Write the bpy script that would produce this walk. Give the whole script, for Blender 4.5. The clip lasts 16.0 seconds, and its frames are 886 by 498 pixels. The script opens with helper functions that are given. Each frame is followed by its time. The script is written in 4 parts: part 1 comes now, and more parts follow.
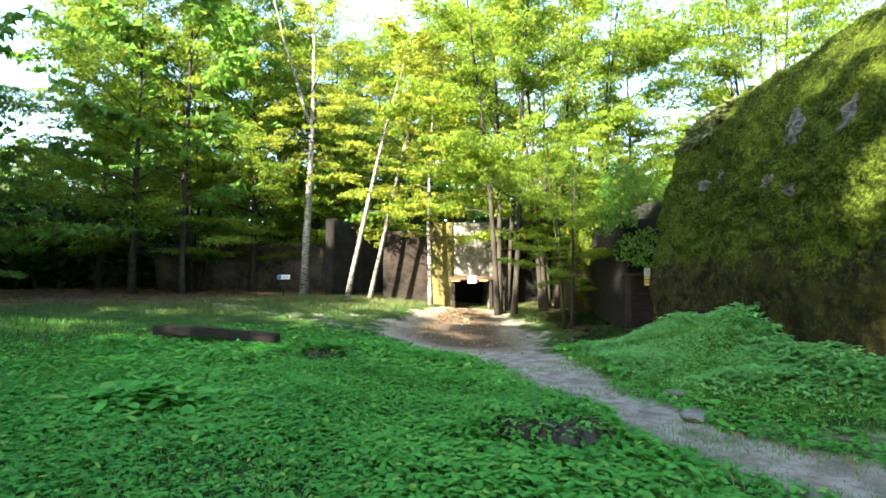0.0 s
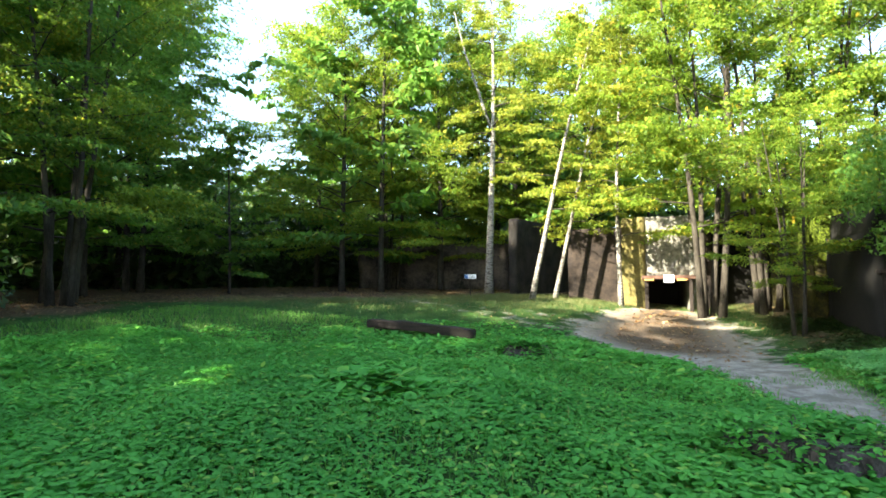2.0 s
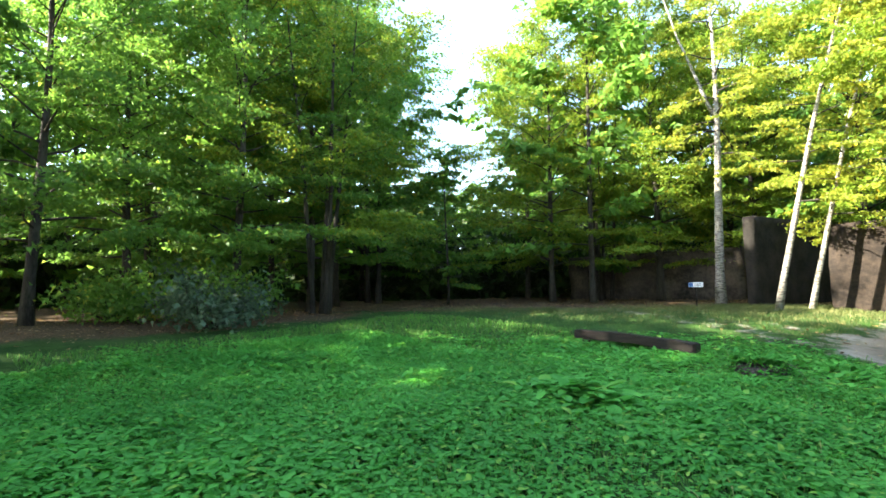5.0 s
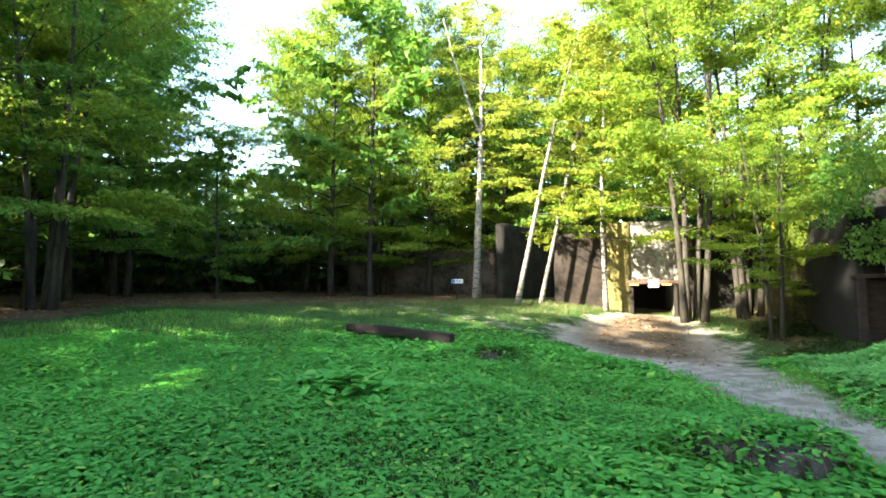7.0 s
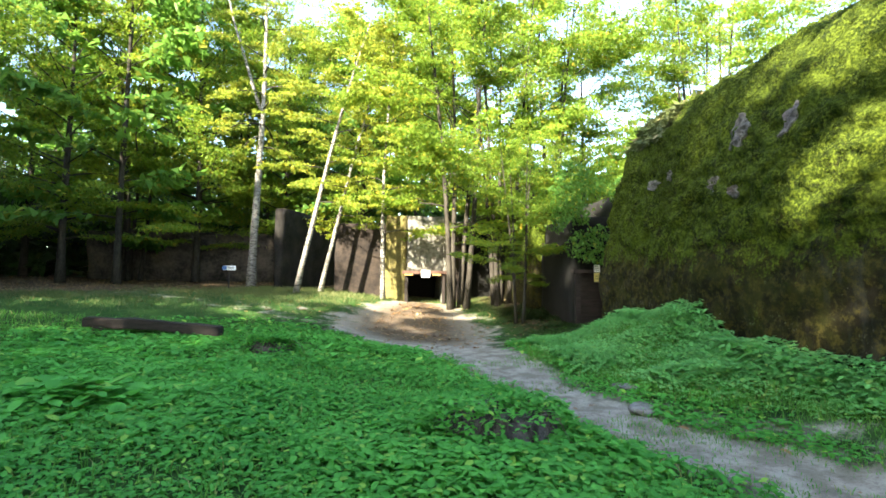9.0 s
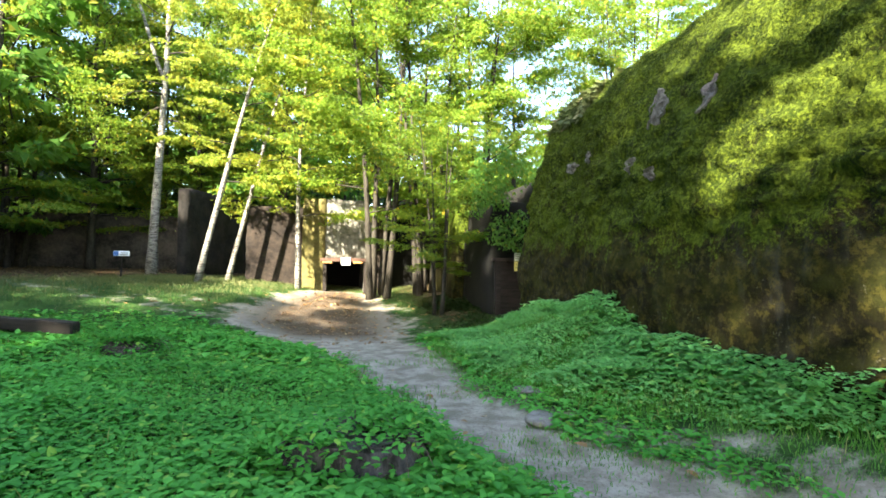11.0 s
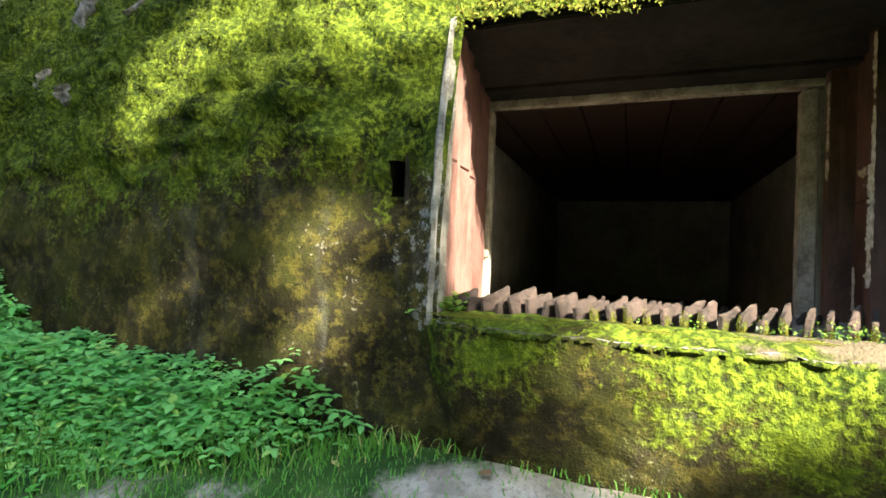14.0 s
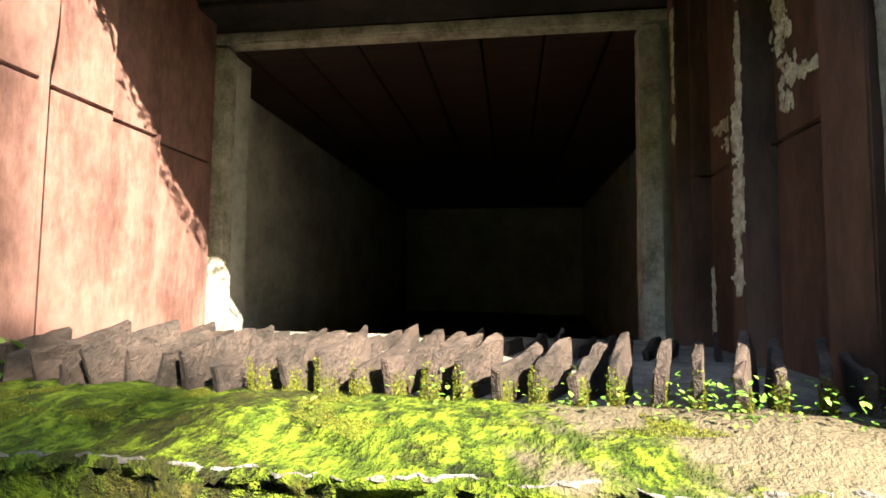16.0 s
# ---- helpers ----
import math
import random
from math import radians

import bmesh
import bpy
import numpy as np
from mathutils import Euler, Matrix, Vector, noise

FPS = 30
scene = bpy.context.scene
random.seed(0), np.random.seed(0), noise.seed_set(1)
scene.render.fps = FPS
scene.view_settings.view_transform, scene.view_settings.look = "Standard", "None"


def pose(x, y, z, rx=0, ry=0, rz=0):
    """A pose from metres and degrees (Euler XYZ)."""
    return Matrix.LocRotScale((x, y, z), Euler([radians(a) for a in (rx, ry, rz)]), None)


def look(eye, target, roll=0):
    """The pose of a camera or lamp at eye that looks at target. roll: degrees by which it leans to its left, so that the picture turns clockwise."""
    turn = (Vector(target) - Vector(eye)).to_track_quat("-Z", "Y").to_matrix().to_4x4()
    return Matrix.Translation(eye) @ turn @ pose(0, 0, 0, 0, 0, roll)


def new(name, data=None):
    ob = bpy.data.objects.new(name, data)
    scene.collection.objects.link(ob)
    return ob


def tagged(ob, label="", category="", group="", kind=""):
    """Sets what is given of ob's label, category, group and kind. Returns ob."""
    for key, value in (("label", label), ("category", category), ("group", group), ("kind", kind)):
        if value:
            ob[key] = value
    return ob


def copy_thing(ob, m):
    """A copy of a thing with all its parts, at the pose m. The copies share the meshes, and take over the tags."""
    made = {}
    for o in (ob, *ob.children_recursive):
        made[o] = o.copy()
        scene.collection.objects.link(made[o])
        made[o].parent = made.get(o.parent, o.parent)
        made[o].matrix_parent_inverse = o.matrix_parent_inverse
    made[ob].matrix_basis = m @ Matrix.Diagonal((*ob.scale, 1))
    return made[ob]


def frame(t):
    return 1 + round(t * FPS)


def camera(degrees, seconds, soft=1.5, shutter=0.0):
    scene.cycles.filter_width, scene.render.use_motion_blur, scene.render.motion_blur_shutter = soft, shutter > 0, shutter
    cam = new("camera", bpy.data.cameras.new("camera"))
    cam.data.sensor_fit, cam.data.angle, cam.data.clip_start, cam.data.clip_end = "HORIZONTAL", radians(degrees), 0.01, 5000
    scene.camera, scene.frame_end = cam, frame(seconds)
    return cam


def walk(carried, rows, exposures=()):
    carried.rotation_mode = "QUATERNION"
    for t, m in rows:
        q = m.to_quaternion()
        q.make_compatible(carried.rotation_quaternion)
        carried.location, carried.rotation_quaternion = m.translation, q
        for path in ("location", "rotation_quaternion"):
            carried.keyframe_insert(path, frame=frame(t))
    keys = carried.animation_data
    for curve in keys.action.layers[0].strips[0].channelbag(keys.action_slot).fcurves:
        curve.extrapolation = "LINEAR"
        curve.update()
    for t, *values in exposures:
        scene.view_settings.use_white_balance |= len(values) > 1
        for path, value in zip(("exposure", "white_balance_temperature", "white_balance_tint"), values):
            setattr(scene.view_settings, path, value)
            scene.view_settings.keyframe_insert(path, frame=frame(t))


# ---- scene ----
cam = camera(83.0, 16.0, soft=1.7)


def seen(x, y, z, heading, up, lean):
    """A camera pose from its place, its heading (clockwise from +y), its tilt and its lean."""
    a, b = radians(heading), radians(up)
    way = Vector((math.sin(a) * math.cos(b), math.cos(a) * math.cos(b), math.sin(b)))
    return look((x, y, z), Vector((x, y, z)) + way, lean)


PATH = [
    (0.0, 0.001, 0.001, 1.648, 0.01, 3.32, -0.34),
    (0.5, -0.084, 0.036, 1.633, -5.24, 3.65, -0.36),
    (1.0, -0.205, 0.032, 1.63, -8.5, 3.61, -0.48),
    (1.5, -0.309, 0.04, 1.609, -13.17, 3.96, -0.28),
    (2.0, -0.417, 0.03, 1.587, -19.74, 3.54, -0.42),
    (2.5, -0.361, 0.069, 1.499, -27.77, 4.38, 0.05),
    (3.0, -0.334, 0.162, 1.525, -35.86, 3.69, 0.07),
    (3.2, -0.317, 0.187, 1.502, -38.3, 3.98, 0.19),
    (4.2, -0.28, 0.2, 1.51, -46.5, 4.6, -0.3),
    (5.3, -0.228, 0.221, 1.523, -41.4, 5.11, -0.85),
    (5.5, -0.216, 0.228, 1.563, -39.25, 4.87, -0.39),
    (6.0, -0.079, 0.206, 1.545, -33.57, 5.52, -0.69),
    (6.5, -0.024, 0.173, 1.496, -27.83, 5.21, -0.34),
    (7.0, -0.026, 0.151, 1.56, -19.29, 4.13, -0.34),
    (7.5, -0.076, 0.166, 1.572, -9.79, 3.77, -0.33),
    (8.0, -0.113, 0.143, 1.599, -2.25, 3.47, -0.29),
    (8.5, -0.125, 0.12, 1.613, 2.03, 2.8, 0.1),
    (9.0, -0.021, 0.154, 1.62, 5.38, 2.73, 0.62),
    (9.2, 0.056, 0.22, 1.614, 6.66, 2.49, 0.66),
    (11.5, 1.051, 1.371, 1.657, 15.64, 1.08, 1.26),
    (12.0, 1.292, 1.64, 1.684, 22.15, 0.82, 1.82),
    (12.5, 1.667, 1.808, 1.673, 31.98, 0.77, 2.66),
    (13.0, 2.052, 1.874, 1.597, 42.98, 0.78, 3.09),
    (13.5, 2.378, 1.917, 1.543, 52.9, 0.79, 2.84),
    (14.0, 2.856, 1.885, 1.505, 60.51, 1.29, 2.46),
    (14.5, 3.291, 1.863, 1.5, 68.12, 1.58, 1.44),
    (15.0, 3.734, 1.795, 1.469, 72.35, 2.49, 1.51),
    (15.5, 4.215, 1.712, 1.481, 72.68, 3.24, 1.36),
    (16.0, 4.609, 1.677, 1.49, 73.51, 3.78, 0.59),
]
walk(cam, [(t, seen(*row)) for t, *row in PATH], exposures=[(0.0, 3.12, 6750, 8), (3.0, 3.05, 6750, 8), (6.0, 3.45, 6750, 8), (8.0, 3.2, 6750, 8), (12.5, 3.25, 6850, 8), (13.5, 3.4, 6850, 8), (15.0, 3.45, 6850, 8), (16.0, 3.3, 6850, 8)])

# ---- light ----
SUN_AZ, SUN_EL = 220.0, 34.0        # clockwise from +y, above the horizon
world = bpy.data.worlds.new("sky")
scene.world = world
world.use_nodes = True
wn = world.node_tree
sky = wn.nodes.new("ShaderNodeTexSky")
sky.sky_type, sky.sun_disc = "NISHITA", False
sky.sun_elevation, sky.sun_rotation = radians(SUN_EL), radians(SUN_AZ)
wn.nodes["Background"].inputs["Strength"].default_value = 0.13
wn.links.new(sky.outputs[0], wn.nodes["Background"].inputs["Color"])
lamp = bpy.data.lights.new("sun", "SUN")
lamp.energy, lamp.angle, lamp.color = 5.0, radians(0.6), (1.0, 0.93, 0.78)
a, b = radians(SUN_AZ), radians(SUN_EL)
sun_way = Vector((math.sin(a) * math.cos(b), math.cos(a) * math.cos(b), math.sin(b)))
new("sun", lamp).matrix_world = look(sun_way * 50, (0, 0, 0))


# ---- materials ----
class Nodes:
    """A small builder for a node material."""

    def __init__(self, name, rough=0.8, spec=0.3):
        self.m = bpy.data.materials.new(name)
        self.m.use_nodes = True
        self.t = self.m.node_tree
        self.b = self.t.nodes["Principled BSDF"]
        self.b.inputs["Roughness"].default_value = rough
        self.b.inputs["Specular IOR Level"].default_value = spec

    def put(self, socket, value):
        if isinstance(value, bpy.types.NodeSocket):
            self.t.links.new(value, socket)
        elif isinstance(value, (tuple, list)) and len(value) == 3 and socket.type == "RGBA":
            socket.default_value = (*value, 1)
        else:
            socket.default_value = value

    def place(self):
        return self.t.nodes.new("ShaderNodeNewGeometry").outputs["Position"]

    def local(self):
        return self.t.nodes.new("ShaderNodeTexCoord").outputs["Object"]

    def axis(self, i):
        n = self.t.nodes.new("ShaderNodeSeparateXYZ")
        self.put(n.inputs[0], self.place())
        return n.outputs[i]

    def noise(self, scale, detail=4, rough=0.6, stretch=None, vec=None):
        n = self.t.nodes.new("ShaderNodeTexNoise")
        v = vec or self.place()
        if stretch:
            k = self.t.nodes.new("ShaderNodeVectorMath")
            k.operation = "MULTIPLY"
            self.put(k.inputs[0], v)
            k.inputs[1].default_value = stretch
            v = k.outputs[0]
        self.put(n.inputs["Vector"], v)
        n.inputs["Scale"].default_value, n.inputs["Detail"].default_value, n.inputs["Roughness"].default_value = scale, detail, rough
        return n.outputs[0]

    def ramp(self, x, lo, hi):
        n = self.t.nodes.new("ShaderNodeMapRange")
        n.interpolation_type = "SMOOTHSTEP"
        self.put(n.inputs[0], x)
        n.inputs[1].default_value, n.inputs[2].default_value = lo, hi
        return n.outputs[0]

    def math(self, op, x, y=0.0):
        n = self.t.nodes.new("ShaderNodeMath")
        n.operation = op
        self.put(n.inputs[0], x)
        self.put(n.inputs[1], y)
        return n.outputs[0]

    def mix(self, f, x, y):
        n = self.t.nodes.new("ShaderNodeMix")
        n.data_type = "RGBA"
        self.put(n.inputs[0], f)
        self.put(n.inputs[6], x)
        self.put(n.inputs[7], y)
        return n.outputs[2]

    def island(self):
        return self.t.nodes.new("ShaderNodeNewGeometry").outputs["Random Per Island"]

    def each(self):
        return self.t.nodes.new("ShaderNodeObjectInfo").outputs["Random"]

    def attr(self, name):
        n = self.t.nodes.new("ShaderNodeAttribute")
        n.attribute_name = name
        return n.outputs["Fac"]

    def done(self, colour, height=None, strength=0.5, distance=0.02):
        self.put(self.b.inputs["Base Color"], colour)
        if height is not None:
            n = self.t.nodes.new("ShaderNodeBump")
            n.inputs["Strength"].default_value, n.inputs["Distance"].default_value = strength, distance
            self.put(n.inputs["Height"], height)
            self.put(self.b.inputs["Normal"], n.outputs[0])
        return self.m


def plain(name, dark, light, scale=6.0, rough=0.8, bump=0.4, stretch=None, depth=0.01, metal=0.0):
    k = Nodes(name, rough)
    k.b.inputs["Metallic"].default_value = metal
    big, fine = k.noise(scale, 5, 0.65, stretch), k.noise(scale * 7, 4, 0.7, stretch)
    f = k.ramp(k.math("ADD", k.math("MULTIPLY", big, 0.65), k.math("MULTIPLY", fine, 0.35)), 0.32, 0.68)
    return k.done(k.mix(f, dark, light), k.math("ADD", big, fine), bump, depth)


def leaf(name, dark, light, rare, glow=0.45, rough=0.5, grain=0.35, even=0.6):
    """Leaf: thin, lets light through, each leaf a little different."""
    k = Nodes(name, rough, 0.18)
    r = k.island()
    patch = k.ramp(k.noise(grain, 3), 0.35, 0.65)
    c = k.mix(k.math("ADD", k.math("MULTIPLY", r, even), k.math("MULTIPLY", patch, 1 - even)), dark, light)
    c = k.mix(k.ramp(k.math("FRACT", k.math("MULTIPLY", r, 37.0)), 0.9, 0.97), c, rare)
    k.done(c)
    out = k.t.nodes["Material Output"]
    tr = k.t.nodes.new("ShaderNodeBsdfTranslucent")
    mx = k.t.nodes.new("ShaderNodeMixShader")
    k.put(tr.inputs["Color"], k.mix(0.5, c, light))
    mx.inputs[0].default_value = glow
    k.t.links.new(k.b.outputs[0], mx.inputs[1])
    k.t.links.new(tr.outputs[0], mx.inputs[2])
    k.t.links.new(mx.outputs[0], out.inputs["Surface"])
    return k.m


def mossy(name, low, high, bare=0.5, fresh=1.0, sandy=False, lime=False):
    """Weathered concrete with moss that thickens upwards; low and high: where it starts and closes."""
    k = Nodes(name, 0.95, 0.1)
    wide, mid, fine = k.noise(0.55, 5, 0.65), k.noise(2.6, 5, 0.65), k.noise(22, 4, 0.7)
    grit = k.noise(70, 3, 0.7)
    streak = k.noise(3.0, 5, 0.7, (1.0, 1.0, 0.14))
    con = k.mix(k.ramp(mid, 0.3, 0.7), (0.006, 0.0055, 0.003), (0.023, 0.019, 0.01))
    con = k.mix(k.math("MULTIPLY", k.ramp(wide, 0.5, 0.68), 0.5), con, (0.06, 0.051, 0.012))
    con = k.mix(k.math("MULTIPLY", k.ramp(k.noise(1.4, 5, 0.7), 0.45, 0.62), 0.75), con, (0.034, 0.036, 0.007))
    con = k.mix(k.math("MULTIPLY", k.ramp(streak, 0.56, 0.72), 0.35), con, (0.07, 0.07, 0.06))
    con = k.mix(k.math("MULTIPLY", k.ramp(k.noise(9, 5, 0.75), 0.47, 0.63), 0.6), con, (0.088, 0.075, 0.015))
    con = k.mix(k.math("MULTIPLY", k.ramp(grit, 0.52, 0.66), 0.7), con, (0.012, 0.01, 0.007))
    con = k.mix(k.ramp(k.math("MULTIPLY", fine, k.ramp(mid, 0.4, 0.6)), 0.56, 0.64), con, (0.12, 0.11, 0.08))
    moss = k.mix(k.ramp(mid, 0.3, 0.7), tuple(fresh * c for c in (0.006, 0.014, 0.002)), tuple(fresh * c for c in (0.042, 0.062, 0.006)))
    moss = k.mix(k.ramp(fine, 0.42, 0.66), moss, (0.1 * fresh ** 0.5, 0.13 * fresh ** 0.5, 0.013))
    f = k.math("ADD", k.ramp(k.axis(2), low, high), k.math("MULTIPLY", k.math("SUBTRACT", wide, 0.5), 2.0))
    f = k.math("ADD", f, k.math("MULTIPLY", k.math("SUBTRACT", mid, bare), 2.2))
    f = k.ramp(k.math("ADD", f, k.math("MULTIPLY", k.math("SUBTRACT", fine, 0.5), 1.4)), 0.3, 0.75)
    if sandy:
        s = k.math("ADD", k.ramp(k.math("SUBTRACT", 4.0, k.axis(1)), 1.15, 3.2), k.math("MULTIPLY", k.math("SUBTRACT", mid, 0.5), 2.6))
        s = k.math("MULTIPLY", k.ramp(s, 0.4, 0.75), k.ramp(k.axis(2), 1.11, 1.15))
        con = k.mix(s, con, k.mix(fine, (0.05, 0.04, 0.025), (0.13, 0.105, 0.07)))
        f = k.math("MULTIPLY", f, k.math("SUBTRACT", 1.0, s))
    if lime:
        near = k.math("MULTIPLY", k.math("MULTIPLY", k.ramp(k.axis(1), 3.95, 3.4), k.ramp(k.axis(1), 2.9, 3.2)), k.math("MULTIPLY", k.ramp(k.axis(2), 0.75, 1.3), k.ramp(k.axis(2), 2.35, 1.9)))
        s = k.math("ADD", k.math("MULTIPLY", near, 0.45), k.math("MULTIPLY", k.math("SUBTRACT", k.noise(11, 6, 0.8), 0.5), 2.6))
        s = k.math("MULTIPLY", k.ramp(s, 0.48, 0.6), k.ramp(near, 0.02, 0.3))
        con = k.mix(s, con, k.mix(fine, (0.05, 0.054, 0.054), (0.2, 0.205, 0.2)))
        f = k.math("MULTIPLY", f, k.math("SUBTRACT", 1.0, s))
    h = k.math("ADD", k.math("MULTIPLY", fine, k.math("ADD", 0.5, f)), k.math("MULTIPLY", grit, 0.5))
    return k.done(k.mix(f, con, moss), h, 0.9, 0.03)


def bare_bark(name, light, dark, bands=False):
    k = Nodes(name, 0.85, 0.2)
    v = k.local()
    n1 = k.noise(5, 5, 0.7, (1.0, 1.0, 3.5 if bands else 0.3), v)
    n2 = k.noise(24, 4, 0.7, (1.0, 1.0, 4.0 if bands else 0.25), v)
    f = k.ramp(k.math("ADD", k.math("MULTIPLY", n1, 0.6), k.math("MULTIPLY", n2, 0.4)), 0.45 if bands else 0.35, 0.58 if bands else 0.65)
    return k.done(k.mix(f, light, dark), k.math("ADD", n1, n2), 0.7, 0.02)


M_WALL = mossy("mossy_concrete", 1.25, 2.75, lime=True)
M_SILL = mossy("mossy_sill", 0.35, 1.15, 0.55, 1.5, True)
# Near-black concrete: the shade of recesses and chambers is in the colour.
M_FAR = plain("deep_shade_concrete", (0.003, 0.0028, 0.0024), (0.011, 0.0105, 0.008), 1.2, 0.95)
# Concrete with shade put into its colour, for surfaces out of the sun.
M_SHADE = plain("shaded_concrete", (0.003, 0.0027, 0.0024), (0.026, 0.022, 0.018), 1.6, 0.95, 0.9)
# Pale blotches on near black paint the sun dapples of the shaded low wall.
M_DAPPLE = plain("dappled_concrete", (0.006, 0.005, 0.0045), (0.12, 0.095, 0.075), 0.9, 0.95, 0.8)
M_BROWN = plain("dark_brown_concrete", (0.006, 0.0045, 0.004), (0.042, 0.03, 0.022), 1.4, 0.95, 0.8)
M_PALE = plain("pale_concrete", (0.13, 0.115, 0.085), (0.42, 0.39, 0.32), 7, 0.9)
M_SPALL = plain("broken_concrete", (0.06, 0.052, 0.045), (0.2, 0.18, 0.16), 7, 0.95, 0.9, None, 0.03)
M_YELLOW = plain("yellow_concrete", (0.05, 0.042, 0.014), (0.2, 0.165, 0.055), 2.5, 0.95)
M_RUST = plain("rusted_steel", (0.035, 0.018, 0.012), (0.13, 0.07, 0.05), 3, 0.6, 0.5, (1, 1, 0.35))
M_STEEL = plain("red_primed_steel", (0.07, 0.034, 0.028), (0.22, 0.118, 0.1), 5, 0.5, 0.35, (1, 1, 0.4))
M_PLASTER = plain("grey_plaster", (0.26, 0.25, 0.225), (0.48, 0.47, 0.42), 2, 0.9)
M_TIMBER = plain("stained_boards", (0.014, 0.008, 0.007), (0.045, 0.022, 0.017), 3, 0.7, 0.3, (6, 0.6, 1))
M_TEETH = plain("weathered_teeth", (0.014, 0.011, 0.0095), (0.068, 0.046, 0.038), 7, 0.75, 0.9, None, 0.02)
M_BED = plain("worn_sill_bed", (0.1, 0.085, 0.07), (0.3, 0.26, 0.22), 6, 0.95, 0.8, None, 0.02)
M_LOG = plain("weathered_wood", (0.008, 0.006, 0.005), (0.035, 0.026, 0.021), 5, 0.85, 0.7, (0.4, 4, 4))
M_STUMP = plain("rotten_wood", (0.022, 0.018, 0.017), (0.15, 0.125, 0.12), 8, 0.95, 0.9, (1, 1, 0.4), 0.03)
M_TWIG = plain("dry_twig", (0.07, 0.055, 0.045), (0.2, 0.16, 0.13), 12, 0.9)
M_STONE = plain("field_stone", (0.1, 0.09, 0.08), (0.24, 0.22, 0.2), 9, 0.9)
M_WHITE = plain("white_board", (0.7, 0.71, 0.72), (0.82, 0.83, 0.84), 8, 0.6, 0.05)
M_PAPER_Y = plain("yellow_board", (0.65, 0.55, 0.15), (0.78, 0.68, 0.25), 8, 0.6, 0.05)
M_BLUE = plain("blue_paint", (0.05, 0.12, 0.3), (0.08, 0.17, 0.38), 8, 0.5, 0.05)
M_INK = plain("dark_ink", (0.03, 0.03, 0.035), (0.06, 0.06, 0.065), 8, 0.7, 0.05)
M_ORANGE = plain("orange_wood", (0.42, 0.2, 0.06), (0.62, 0.34, 0.12), 6, 0.8, 0.2, (4, 1, 1))
M_BARK = bare_bark("grey_bark", (0.06, 0.052, 0.04), (0.016, 0.013, 0.01))
M_BIRCH = bare_bark("birch_bark", (0.3, 0.275, 0.24), (0.05, 0.042, 0.035), True)
M_LEAF = leaf("hornbeam_leaf", (0.065, 0.15, 0.02), (0.25, 0.345, 0.038), (0.45, 0.34, 0.035), 0.55)
M_LEAF2 = leaf("birch_leaf", (0.14, 0.21, 0.03), (0.32, 0.36, 0.045), (0.55, 0.4, 0.04), 0.5)
M_LEAF3 = leaf("shade_leaf", (0.05, 0.14, 0.028), (0.17, 0.32, 0.05), (0.34, 0.34, 0.05), 0.55)
# Leaf colour darkened to stand in for shade under the canopy and by the recess.
M_DEEP = leaf("shade_dark_leaf", (0.012, 0.03, 0.007), (0.035, 0.07, 0.014), (0.06, 0.07, 0.015), 0.3)
M_HERB = leaf("herb_leaf", (0.035, 0.2, 0.028), (0.14, 0.46, 0.075), (0.26, 0.46, 0.07), 0.4, 0.6)
M_NETTLE = leaf("nettle_leaf", (0.1, 0.33, 0.09), (0.26, 0.57, 0.18), (0.38, 0.54, 0.14), 0.5)
M_GRASS = leaf("grass_blade", (0.06, 0.2, 0.03), (0.13, 0.31, 0.045), (0.34, 0.32, 0.12), 0.3)
M_DULL = leaf("dull_grass_blade", (0.06, 0.085, 0.022), (0.13, 0.14, 0.05), (0.22, 0.18, 0.09), 0.25)
M_DRY = leaf("dead_leaf", (0.12, 0.06, 0.025), (0.3, 0.17, 0.07), (0.4, 0.3, 0.14), 0.1)
M_PINK = leaf("pale_leaf", (0.045, 0.085, 0.045), (0.1, 0.155, 0.085), (0.16, 0.2, 0.13), 0.25)
M_MOSS = leaf("moss_tuft", (0.009, 0.019, 0.0025), (0.052, 0.074, 0.0065), (0.085, 0.1, 0.01), 0.15, 0.9, 1.7, 0.3)
M_SILLMOSS = leaf("sill_moss_tuft", (0.05, 0.064, 0.009), (0.115, 0.12, 0.014), (0.22, 0.18, 0.03), 0.2, 0.9, 5.0, 0.4)
M_SPROUT = leaf("seedling_leaf", (0.08, 0.2, 0.03), (0.2, 0.36, 0.06), (0.3, 0.4, 0.1), 0.3)
M_SCALE = plain("lime_scale", (0.22, 0.18, 0.12), (0.6, 0.55, 0.44), 22, 0.9)
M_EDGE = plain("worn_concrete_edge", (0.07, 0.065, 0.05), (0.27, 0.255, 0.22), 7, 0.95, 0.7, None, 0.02)


